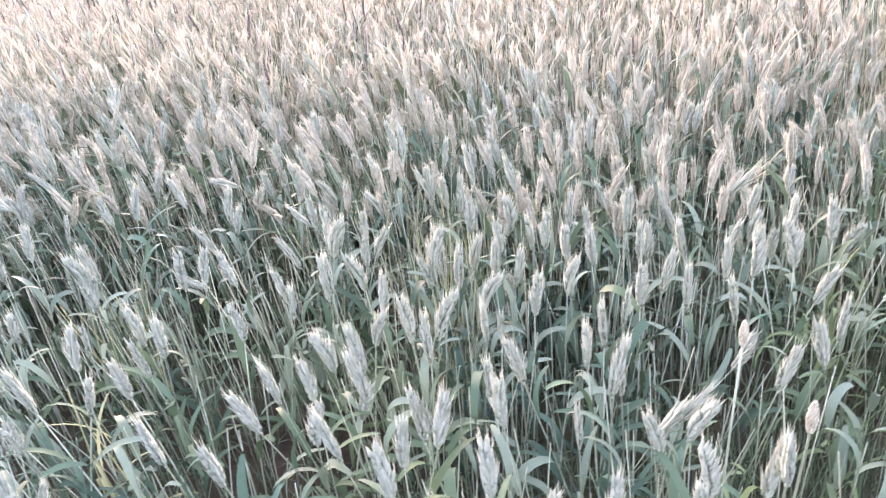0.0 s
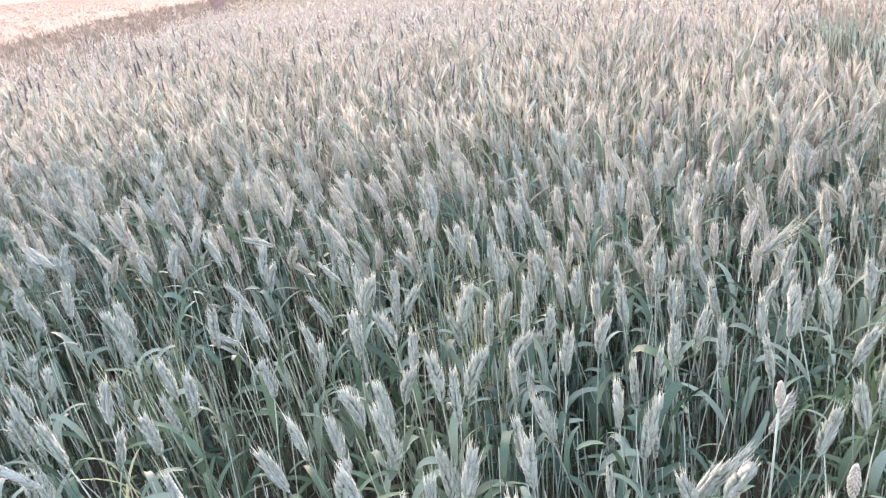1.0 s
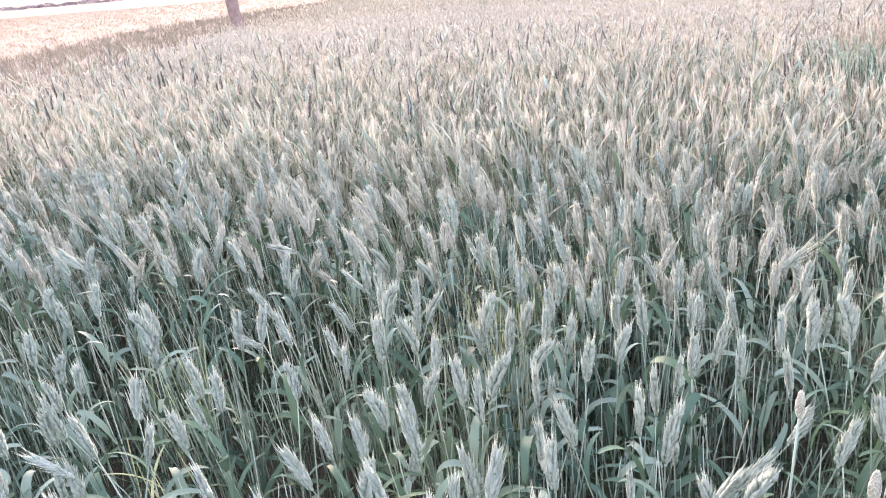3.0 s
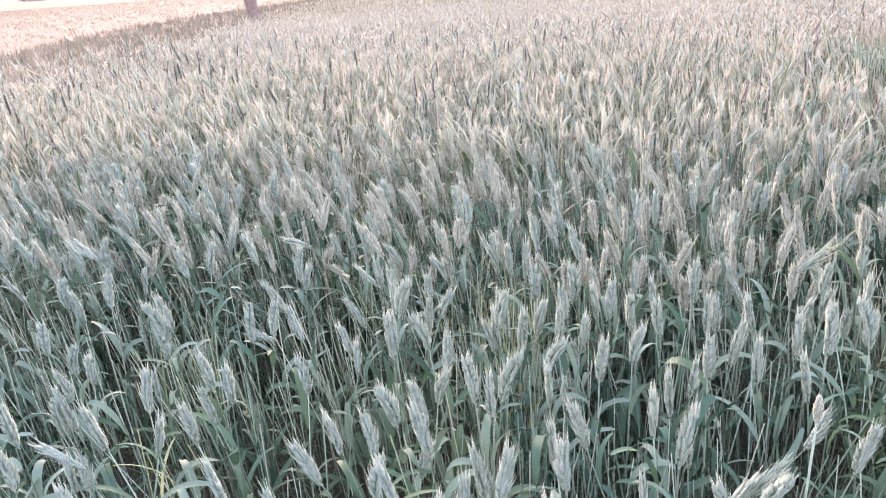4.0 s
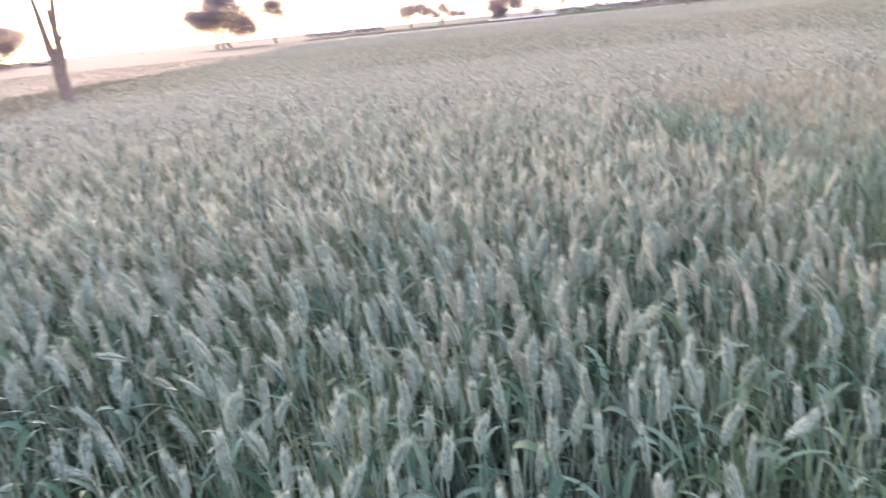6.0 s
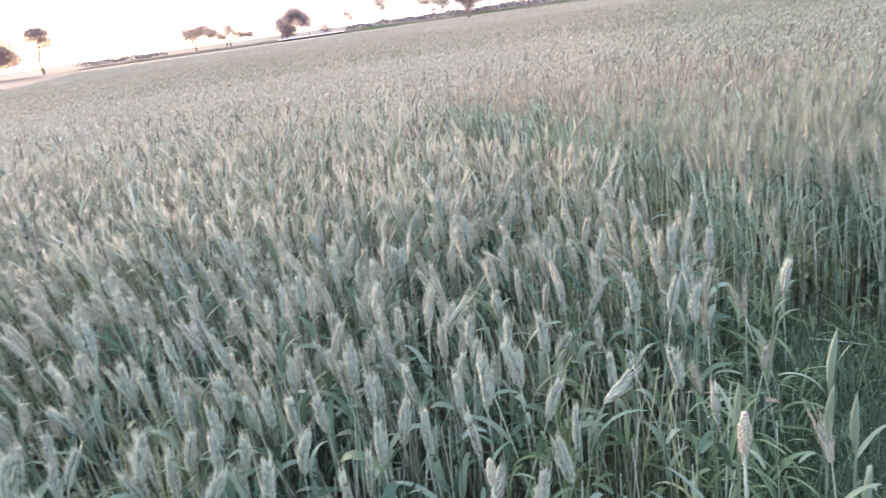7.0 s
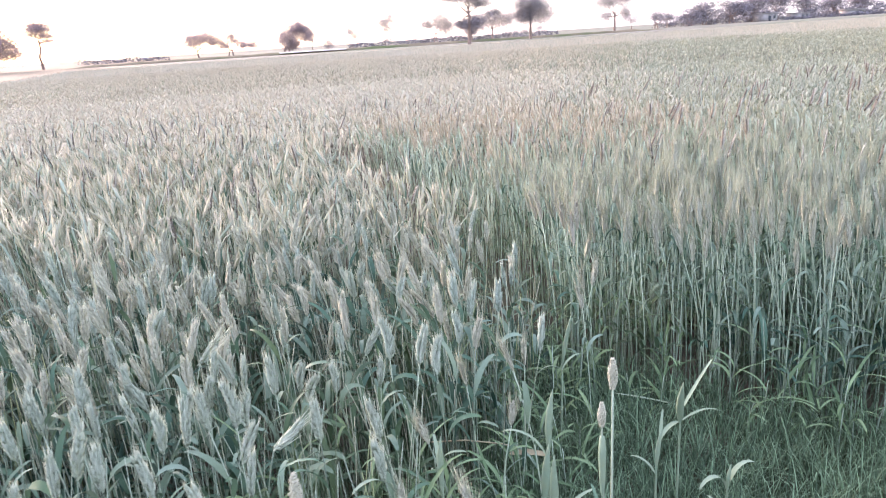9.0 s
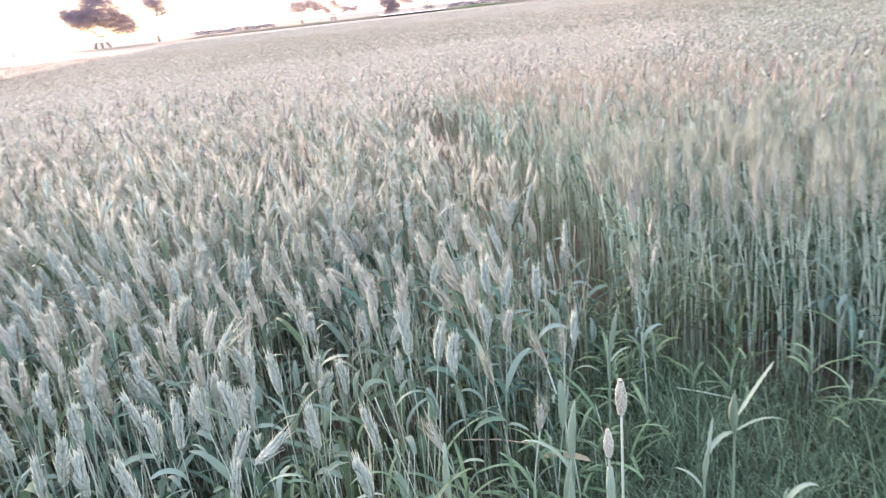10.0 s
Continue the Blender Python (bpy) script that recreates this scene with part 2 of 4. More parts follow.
def blade(rng, base, azimuth, length, width, rise, droop, segs=6, fold=0.25, twist=0.0):
    """A leaf blade that rises from the stem and arches over; folded along its middle rib."""
    s = np.linspace(0, 1, segs + 1)
    pitch = rise - droop * s ** 1.3
    step = length / segs
    r = np.concatenate([[0], np.cumsum(np.cos(pitch[:-1]) * step)])
    z = np.concatenate([[0], np.cumsum(np.sin(pitch[:-1]) * step)])
    w = width * np.minimum(1, 0.45 + 2.2 * s) * np.sqrt(np.clip(1 - s ** 2.2, 0.0, 1)) * 0.5
    out, side = np.array([math.cos(azimuth), math.sin(azimuth), 0]), np.array([-math.sin(azimuth), math.cos(azimuth), 0])
    mid = np.asarray(base) + r[:, None] * out + z[:, None] * np.array([0, 0, 1.0])
    tw = twist * s
    sv = np.cos(tw)[:, None] * side + np.sin(tw)[:, None] * np.array([0, 0, 1.0])
    if fold is None:
        V = np.stack([mid - w[:, None] * sv, mid + w[:, None] * sv], 1).reshape(-1, 3)
        return V, [t for i in range(0, 2 * segs, 2) for t in ((i, i + 1, i + 3), (i, i + 3, i + 2))][:-1]
    lift = (fold * w)[:, None] * np.array([0, 0, 1.0])
    V = np.stack([mid - w[:, None] * sv + lift, mid, mid + w[:, None] * sv + lift], 1).reshape(-1, 3)
    T = []
    for i in range(segs):
        a = 3 * i
        for j in (0, 1):
            T += [(a + j, a + j + 1, a + j + 4), (a + j, a + j + 4, a + j + 3)]
    return V, T


OCT = np.array([(0, 0, 0), (1, 0, .42), (0, 1, .42), (-1, 0, .42), (0, -1, .42), (0, 0, 1.0)])
OCT_T = np.array([(0, 2, 1), (0, 3, 2), (0, 4, 3), (0, 1, 4), (5, 1, 2), (5, 2, 3), (5, 3, 4), (5, 4, 1)])


TRI = np.array([(0, 0, 0), (1, 0, .45), (-.5, .87, .4), (-.5, -.87, .4), (0.1, 0, 1.0)])
TRI_T = np.array([(0, 2, 1), (0, 3, 2), (0, 1, 3), (4, 1, 2), (4, 2, 3), (4, 3, 1)])


def turned(V, tilt, azimuth):
    """Leans points (built along z) by tilt towards an azimuth."""
    c, s = math.cos(tilt), math.sin(tilt)
    V = np.stack([c * V[:, 0] + s * V[:, 2], V[:, 1], c * V[:, 2] - s * V[:, 0]], 1)
    c, s = math.cos(azimuth), math.sin(azimuth)
    return np.stack([c * V[:, 0] - s * V[:, 1], s * V[:, 0] + c * V[:, 1], V[:, 2]], 1)


def ear_parts(rng, base, size, pairs=11, awn=0.034, nod=0.0, azimuth=0.0, plump=1.0):
    """An ear of wheat: two ranks of plump spikelets up a thin axis, and its awns."""
    scales, awns = Soup(), Soup()
    base = np.asarray(base)

    def along(q):
        bend = nod * q
        return base + size * q * np.array([math.sin(bend) * math.cos(azimuth), math.sin(bend) * math.sin(azimuth), math.cos(bend)])

    scales.add(*tube([along(k) for k in (0.0, 0.4, 0.9)], size * np.array([0.03, 0.065, 0.03]), 4))
    for i in range(2 * pairs):
        s = i / (2 * pairs - 1)
        env = 0.62 + 0.5 * min(1.0, 3.0 * s + 0.05) - 0.22 * s
        for k in (-1, 1):
            a = azimuth + (i % 2) * math.pi + k * 0.5 + rng.normal(0, 0.12)
            tilt = plump * (0.34 - 0.22 * s) + rng.normal(0, 0.04)
            ln = size * 0.34 * env * rng.uniform(0.88, 1.12)
            V = TRI * (plump * ln * 0.165, plump * ln * 0.135, ln)
            V = turned(V, tilt, a) + along(s * 0.86) + 0.03 * plump * size * env * np.array([math.cos(a), math.sin(a), 0])
            V[:, :2] += (nod * s * size * 0.1 * (V[:, 2:3] - V[0, 2])) * np.array([math.cos(azimuth), math.sin(azimuth)])
            scales.add(V, TRI_T)
            tip = V[4]
            al = awn * rng.uniform(0.55, 1.1) * (1.0 - 0.25 * s)
            at = (0.55 * tilt + 0.03) * rng.uniform(0.7, 1.2)
            aa = a + rng.normal(0, 0.3)
            d = np.array([math.sin(at) * math.cos(aa) + nod * s * 0.5 * math.cos(azimuth), math.sin(at) * math.sin(aa) + nod * s * 0.5 * math.sin(azimuth), math.cos(at)])
            o = np.array([-math.sin(aa), math.cos(aa), 0]) * 0.0011
            back = tip - d * ln * 0.35
            o = o * math.cos(i * 1.3 + k) + np.cross(d, o) * math.sin(i * 1.3 + k)
            awns.add([back - o, back + o, tip + d * al], [(0, 1, 2)])
    return scales, awns


def stalk_template(rng, ear=True, height=0.72, leaves=3, size=0.098, thick=0.0025, slim=False, broad=1.0, leaf_mat=None, reach=1.0):
    """The pieces of one wheat stalk, standing at the origin: (name, soup, material)."""
    lean = rng.normal(0, 0.025, 2)
    z = np.array([0, 0.25, 0.5, 0.75, 1.0]) * height
    path = np.stack([lean[0] * (z / height) ** 2, lean[1] * (z / height) ** 2, z], 1)
    pieces = []
    st = Soup().add(*tube(path, [thick * k for k in (1.25, 1.15, 1.05, 0.9, 0.7)], 4))
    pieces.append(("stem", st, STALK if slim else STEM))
    if ear:
        sc, aw = ear_parts(rng, path[-1], size, 12, 0.12 if slim else 0.036, rng.uniform(0, 0.15 if slim else 0.45), rng.uniform(0, 6.28), 0.72 if slim else 1.0)
        pieces += [("ear", sc, EAR_GREEN if slim else EAR), ("beard", aw, PLUME if slim else BEARD)]
    for k in range(leaves):
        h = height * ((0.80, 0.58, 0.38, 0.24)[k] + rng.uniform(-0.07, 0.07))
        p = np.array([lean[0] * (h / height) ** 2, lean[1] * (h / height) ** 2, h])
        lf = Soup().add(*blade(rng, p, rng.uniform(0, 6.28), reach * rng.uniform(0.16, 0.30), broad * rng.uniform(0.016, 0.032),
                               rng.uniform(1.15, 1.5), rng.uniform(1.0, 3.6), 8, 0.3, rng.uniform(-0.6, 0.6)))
        # paler tone mostly on the top leaves, the shade-darkened one below
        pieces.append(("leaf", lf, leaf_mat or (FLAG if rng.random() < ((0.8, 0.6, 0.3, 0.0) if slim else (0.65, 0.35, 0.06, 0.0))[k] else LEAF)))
    return pieces


def bare_stem(rng, height):
    """A thin straight stalk whose ear is lost among its neighbours."""
    bow = rng.normal(0, 0.03, 2)
    path = [(bow[0] * q * q, bow[1] * q * q, q * height) for q in (0.0, 0.5, 1.0)]
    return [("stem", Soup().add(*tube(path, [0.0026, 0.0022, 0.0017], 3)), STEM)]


KINDS = [PLUME, STALK, PALE_STEM, EAR, AWN, STEM, LEAF, EAR_GREEN, BEARD, STRAW, FLAG, YOUNG_GREEN, SPIKE, RIPE]


def joined(pieces):
    s = Soup()
    for _, soup, mat in pieces:
        V, T, _m = soup.arrays()
        s.add(V, T, KINDS.index(mat))
    return s.arrays()


def spindle(base, length, width, sides, rings):
    a = np.arange(sides) * 2 * math.pi / sides
    V = [np.array([[0, 0, 0.0]])]
    for k, q in enumerate(rings):
        w = width * float(np.interp(q, (0, 0.2, 0.5, 0.75, 1), (0.2, 0.6, 1.0, 0.85, 0.2)))
        V.append(np.stack([np.cos(a + k * 0.5) * w, np.sin(a + k * 0.5) * w, np.full(sides, q * length)], 1))
    V.append(np.array([[0, 0, length]]))
    T = [(0, 1 + (j + 1) % sides, 1 + j) for j in range(sides)]
    for k in range(len(rings) - 1):
        b = 1 + k * sides
        for j in range(sides):
            n = (j + 1) % sides
            T += [(b + j, b + n, b + sides + n), (b + j, b + sides + n, b + sides + j)]
    b, e = 1 + (len(rings) - 1) * sides, 1 + len(rings) * sides
    T += [(b + j, b + (j + 1) % sides, e) for j in range(sides)]
    return np.concatenate(V) + np.asarray(base), T


def mid_template(rng, ear=True, slim=False, ripe=0.0):
    stalk = KINDS.index(STALK if slim else (PALE_STEM if rng.random() < 0.85 else STEM))
    s = Soup()
    h = 0.72
    lean = rng.normal(0, 0.03, 2)
    z = np.array([0.1, 0.6, 1.0]) * h
    path = np.stack([lean[0] * (z / h) ** 2, lean[1] * (z / h) ** 2, z], 1)
    s.add(*tube(path, [0.0032, 0.003, 0.0024], 3), stalk)
    if ear:
        w = 0.0082 if slim else 0.0122
        long = 0.125 if slim else 0.118
        # ripe: share of straw ears, for tan patches and for painted haze
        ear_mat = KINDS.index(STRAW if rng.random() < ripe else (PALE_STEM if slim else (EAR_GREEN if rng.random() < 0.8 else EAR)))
        nod, way = abs(rng.normal(0, 0.12 if slim else 0.28)), rng.uniform(0, 6.28)
        V, T = spindle((0, 0, 0), long, w, 4, (0.25, 0.62))
        s.add(turned(V, nod, way) + path[-1], T, ear_mat)
        for k in range(14):                          # spikelets that stand off the axis
            a, q = (k % 2) * math.pi + rng.normal(0, 0.5), 0.08 + 0.8 * k / 13
            d, o = np.array([math.cos(a), math.sin(a), 0]), np.array([-math.sin(a), math.cos(a), 0]) * 0.0045
            b = np.array([0, 0, long * q])
            s.add(turned(np.array([b - o, b + o, b + d * w * 1.75 + (0, 0, 0.036)]), nod, way) + path[-1], [(0, 1, 2)], ear_mat)
        for k in range(10):
            a, q = rng.uniform(0, 6.28), rng.uniform(0.15, 0.9)
            b = path[-1] + np.array([0, 0, 0.09 * q])
            d = np.array([math.cos(a) * 0.17, math.sin(a) * 0.17, 1.0]) * ((0.09 if slim else 0.06) + 0.03 * (k % 3))
            o = np.array([-math.sin(a), math.cos(a), 0]) * 0.0018
            s.add([b - o, b + o, b + d], [(0, 1, 2)], KINDS.index(((AWN, RIPE, RIPE)[k % 3] if ripe else PLUME) if slim else (AWN, STRAW, STRAW if ripe else EAR_GREEN)[k % 3]))
    for k in range(2):
        hh = h * ((0.9, 0.68, 0.45)[k] + rng.uniform(-0.07, 0.07))
        V, T = blade(rng, (0, 0, hh), rng.uniform(0, 6.28), rng.uniform(0.14, 0.24), rng.uniform(0.009, 0.016), rng.uniform(1.2, 1.5), rng.uniform(0.6, 2.8), 4, None)
        s.add(V, T, (stalk, KINDS.index(LEAF))[k % 2] if rng.random() < 0.7 else stalk)
    return s.arrays()


def spike_template(rng):
    """A tall spike that stands out over the crop: scales coloured pale on the lit left, brown on the shaded right."""
    s = Soup()
    nod, long = rng.uniform(0.0, 0.35), rng.uniform(0.10, 0.14)
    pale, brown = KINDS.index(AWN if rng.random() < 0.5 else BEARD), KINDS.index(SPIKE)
    s.add(*tube([(0, 0, 0.3), (0, 0.005, 0.6), (0, 0.02, 0.78)], [0.002, 0.0018, 0.0016], 3), KINDS.index(PALE_STEM))
    V, T = spindle((0, 0, 0), long, 0.0075, 4, (0.2, 0.5, 0.8))
    s.add(turned(V, nod, 1.57) + (0, 0.02, 0.775), T, brown)
    for k in range(14):
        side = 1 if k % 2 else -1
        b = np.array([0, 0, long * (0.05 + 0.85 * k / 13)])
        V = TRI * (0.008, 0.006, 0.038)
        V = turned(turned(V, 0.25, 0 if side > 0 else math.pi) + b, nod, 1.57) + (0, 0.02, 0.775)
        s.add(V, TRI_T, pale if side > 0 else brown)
    return s.arrays()


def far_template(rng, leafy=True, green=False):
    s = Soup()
    # the straw tone carries the distant haze in the ear colour
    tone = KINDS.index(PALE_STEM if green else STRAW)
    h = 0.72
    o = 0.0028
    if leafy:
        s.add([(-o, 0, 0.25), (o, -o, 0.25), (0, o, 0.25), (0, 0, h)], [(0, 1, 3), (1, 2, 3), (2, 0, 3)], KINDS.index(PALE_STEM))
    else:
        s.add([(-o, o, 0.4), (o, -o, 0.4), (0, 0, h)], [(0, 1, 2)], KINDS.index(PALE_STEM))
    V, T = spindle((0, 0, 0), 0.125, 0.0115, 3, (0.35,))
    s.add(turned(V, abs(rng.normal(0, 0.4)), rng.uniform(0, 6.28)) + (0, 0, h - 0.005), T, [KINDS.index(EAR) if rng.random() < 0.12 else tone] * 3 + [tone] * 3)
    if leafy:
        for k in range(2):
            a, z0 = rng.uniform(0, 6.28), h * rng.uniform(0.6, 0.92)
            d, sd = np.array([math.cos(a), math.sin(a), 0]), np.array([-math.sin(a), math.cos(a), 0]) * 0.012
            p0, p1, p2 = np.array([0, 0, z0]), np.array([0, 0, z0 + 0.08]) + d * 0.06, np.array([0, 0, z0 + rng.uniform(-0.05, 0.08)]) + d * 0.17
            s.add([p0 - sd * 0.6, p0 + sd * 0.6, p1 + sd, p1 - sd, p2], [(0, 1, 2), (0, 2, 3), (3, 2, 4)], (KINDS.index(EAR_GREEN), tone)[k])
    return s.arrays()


def clump_template(rng, n, spread):
    s = Soup()
    for k in range(n):
        x, y = rng.uniform(-spread, spread, 2)
        h = rng.uniform(0.68, 0.80)
        w = 0.03 * spread / 0.12
        a = rng.uniform(0, 2.1)
        c = [(x + w * math.cos(a + j * 2.1), y + w * math.sin(a + j * 2.1), 0.45) for j in range(3)]
        s.add([*c, (x + rng.normal(0, 0.03), y + rng.normal(0, 0.03), h)], [(0, 1, 3), (1, 2, 3), (2, 0, 3)], KINDS.index((PALE_STEM, STRAW, STRAW, STRAW)[k % 4]))
    return s.arrays()


def sown(soup, templates, P, rng, tall=(0.88, 1.1), lean=0.06, drift=(-0.03, 0.0), girth=None, turn=math.pi):
    """Sets one of the templates at each of the points P (x, y, z, height factor), turned, scaled and leaned by chance."""
    which = rng.integers(0, len(templates), len(P))
    for k, (V, T, M) in enumerate(templates):
        Q = P[which == k]
        n = len(Q)
        if not n:
            continue
        a = math.pi + rng.uniform(-turn, turn, n)
        sc = rng.uniform(*tall, n) * Q[:, 3]
        g = np.ones(n) if girth is None else rng.uniform(*girth, n)
        c, s = np.cos(a)[:, None] * g[:, None], np.sin(a)[:, None] * g[:, None]
        X = c * V[None, :, 0] - s * V[None, :, 1]
        Y = s * V[None, :, 0] + c * V[None, :, 1]
        Z = V[None, :, 2] * sc[:, None]
        lx = rng.normal(drift[0], lean, n)[:, None] - 0.07 * np.clip(-0.4 - Q[:, 0:1], 0, 1) * np.clip(4 - Q[:, 1:2], 0, 1)
        lx = lx + 0.09 * np.sin(1.7 * Q[:, 0:1] + 0.8 * Q[:, 1:2]) * np.sin(0.9 * Q[:, 1:2] - 0.6 * Q[:, 0:1] + 1.0) * np.clip(lean / 0.06 - 0.6, 0, 1)
        ly = rng.normal(drift[1], lean, n)[:, None]
        f = (Z / 0.8) ** 2
        X, Y, Z = X + lx * f + Q[:, 0:1], Y + ly * f + Q[:, 1:2], Z * (1 - 0.5 * (lx ** 2 + ly ** 2) * Z) + Q[:, 2:3]
        allV = np.stack([X, Y, Z], 2).reshape(-1, 3)
        allT = (T[None] + (np.arange(n) * len(V))[:, None, None]).reshape(-1, 3)
        soup.add(allV, allT, np.tile(M, n))


def scattered(rng, density, x0, x1, y0, y1, keep):
    """Random points of the given density in a rectangle, where keep(x, y) holds; with ground height 0 and height factor 1."""
    n = int(density * (x1 - x0) * (y1 - y0))
    x, y = rng.uniform(x0, x1, n), rng.uniform(y0, y1, n)
    ok = keep(x, y)
    return np.stack([x[ok], y[ok], np.zeros(ok.sum()), np.ones(ok.sum())], 1)


# ---- the plan of the field ----
def furrow_x(y):
    """The narrow gap that parts the two plots."""
    return np.interp(y, [2.9, 3.4, 4.2, 5.4, 7.5, 11, 20], [2.05, 2.14, 2.14, 1.95, 1.74, 1.5, 1.0])


def in_left_plot(x, y):
    grass_edge = np.interp(y, [0.0, 1.1, 1.7, 2.3, 2.85, 3.1, 3.4], [0.55, 0.86, 1.14, 1.46, 1.87, 2.0, 2.05])
    right = np.where(y < 3.4, grass_edge, furrow_x(y) - np.interp(y, [3.4, 6, 12, 16], [0.24, 0.21, 0.12, 0.0]))
    left = np.interp(y, [5, 8.5, 11, 15, 18, 24, 40, 95], [-7.3, -7.8, -8.3, -9.1, -9.9, -11.6, -14.2, -21.0])
    return (x < right) & (x > left) & (y > 0.75)


def in_right_plot(x, y):
    front = np.interp(x, [2.1, 2.4, 2.9, 3.3, 4.5, 6.0], [3.3, 3.2, 2.62, 2.2, 1.2, 0.6])
    return (x > furrow_x(y) + np.interp(y, [3.4, 6, 12, 16], [0.19, 0.2, 0.12, 0.0])) & (y > front)


def in_wedge(x, y):
    """What lies ahead of the camera's way, with a margin."""
    return (np.abs(np.arctan2(x - 0.4, y + 0.6) + 0.0) < radians(56))


def in_field(x, y):
    return (in_left_plot(x, y) | in_right_plot(x, y)) & in_wedge(x, y) & (y < 95.0)


# ---- ground ----
def sheet(name, x0, x1, y0, y1, z, mat, nx=2, ny=2, wave=0.0, seed=1):
    rng = np.random.default_rng(seed)
    xs, ys = np.linspace(x0, x1, nx), np.linspace(y0, y1, ny)
    X, Y = np.meshgrid(xs, ys)
    V = np.stack([X.ravel(), Y.ravel(), z + wave * rng.uniform(-1, 1, X.size)], 1)
    T = []
    for j in range(ny - 1):
        for i in range(nx - 1):
            a = j * nx + i
            T += [(a, a + 1, a + nx + 1), (a, a + nx + 1, a + nx)]
    return new(name, tri_mesh(name, V, T, [mat]))


tagged(sheet("ground", -2500, 2500, -2500, 2500, 0.0, SOIL, 9, 9), "dark field soil with patches of low green", "ground", kind="structure")
tagged(sheet("ditch", -26, -7.0, 6, 94.8, 0.012, DITCH, 20, 60, 0.008), "dull strip of low grass along the wheat's edge", "verge", kind="structure")


def gold_edge(y):
    """Where the ripe field begins, left of the grass strip."""
    return np.interp(y, [18, 24, 30, 38, 55, 80], [-19.4, -21.0, -23.0, -24.4, -22.0, -21.0])


def far_rise(y):
    """The land beyond the wheat lies a little higher."""
    return np.interp(y, [94, 135], [0.02, 0.42])


def outer_field(name, mat, x_of, ys, label, lift):
    V, T, n = [], [], 24
    for y in ys:
        a, b = x_of(y)
        V += [(a + (b - a) * i / (n - 1), y, lift + float(far_rise(y))) for i in range(n)]
    for j in range(len(ys) - 1):
        for i in range(n - 1):
            k = j * n + i
            T += [(k, k + 1, k + n + 1), (k, k + n + 1, k + n)]
    return tagged(new(name, tri_mesh(name, V, T, [mat])), label, "field", kind="structure")


FIELD_END = 95.0
outer_field("ripe_field", STUBBLE, lambda y: (-420.0, float(gold_edge(y))), (-20, 0, 20, 28, 35, 45, 55, 80, FIELD_END), "dry golden field beyond the grass strip", 0.0)
outer_field("far_stubble", STUBBLE, lambda y: (-900.0, -18.0), (FIELD_END, 100, 108, 116, 125, 150, 200, 300, 600, 1500), "pale dry field far behind the trees", 0.004)
# flat sheet toned like the wheat, which runs on here
outer_field("far_field", FAR_CROP, lambda y: (-18.0, 900.0), (FIELD_END, 100, 108, 116, 125, 150, 200, 300, 600, 1500), "far field in a dull crop tone beyond the wheat", 0.004)


def ridge(name, x0, x1, y, half, top, mat, seed):
    """A long low bank with a rounded uneven crest."""
    rng = np.random.default_rng(seed)
    n = int((x1 - x0) / 2.0)
    xs = np.linspace(x0, x1, n)
    prof = [(-half, -0.02), (-half * 0.45, 0.75), (-half * 0.15, 1.0), (half * 0.2, 0.97), (half, -0.02)]
    V = np.array([(x, y + dy + rng.normal(0, 0.15), top * h * (1 + rng.normal(0, 0.06)) * min(1.0, 0.1 + (x - x0) / 14, 0.1 + (x1 - x) / 14) if h > 0 else -0.02) for x in xs for dy, h in prof])
    k = len(prof)
    T = []
    for i in range(n - 1):
        for j in range(k - 1):
            a = i * k + j
            T += [(a, a + k, a + k + 1), (a, a + k + 1, a + 1)]
    return new(name, tri_mesh(name, V, T, [mat], smooth=True))


tagged(ridge("canal_bank", -40, 90, 150, 3.0, 0.85, BANK, 3), "low earth bank along the far end of the field", "bank", kind="structure")

lining = Soup()
for i in range(9):
    x = 4.5 + i * 1.4
    lining.add([(x, 147.9, 0.70), (x + 1.36, 147.9, 0.70), (x + 1.36, 148.6, 0.90), (x, 148.6, 0.90), (x, 149.2, 0.90), (x + 1.36, 149.2, 0.90)],
               [(0, 1, 2), (0, 2, 3), (3, 2, 5), (3, 5, 4)])
tagged(new("canal_lining", lining.mesh("canal_lining", [CONCRETE])), "pale concrete lining slabs on the earth bank", "bank", kind="structure")


# ---- wheat ----
rng = np.random.default_rng(11)
FULL = [stalk_template(rng, True, rng.uniform(0.66, 0.76), 3, rng.uniform(0.105, 0.14)) for _ in range(14)]
CREAM = [[(n, o, EAR_GREEN if n == "ear" else m) for n, o, m in p] for p in FULL[:6]]      # cream ears: the bright veil over the further rows put into the colour
LEAFY = [stalk_template(rng, False, rng.uniform(0.5, 0.62), 4) for _ in range(5)]
YOUNG = [stalk_template(rng, False, rng.uniform(0.4, 0.6), 4, thick=0.0022, broad=0.55, leaf_mat=YOUNG_GREEN) for _ in range(8)]
BARE = [bare_stem(rng, rng.uniform(0.6, 0.76)) for _ in range(6)]
BARE_STALK = [[(n, Soup().add(o.arrays()[0] * (1.35, 1.35, 1), o.arrays()[1]), STALK) for n, o, m in p] for p in BARE]
BARE_PALE = [[(n, o, PALE_STEM) for n, o, m in p] for p in BARE]
SLIM = [stalk_template(rng, True, rng.uniform(0.72, 0.8), 3, rng.uniform(0.12, 0.155), 0.0032, True, 0.6, None, 0.65) for _ in range(10)]


def wheat_plant(pieces, label):
    """One wheat plant as a thing: stem, ear with its awns, leaves."""
    root = new("wheat_plant")
    tagged(root, label, "wheat", "wheat plants")
    ear = None
    for name, soup, mat in pieces:
        ob = new(name, soup.mesh(name, [mat], smooth=name == "leaf"))
        ob.parent = ear if name == "beard" else root
        if name == "ear":
            ear = ob
    return root


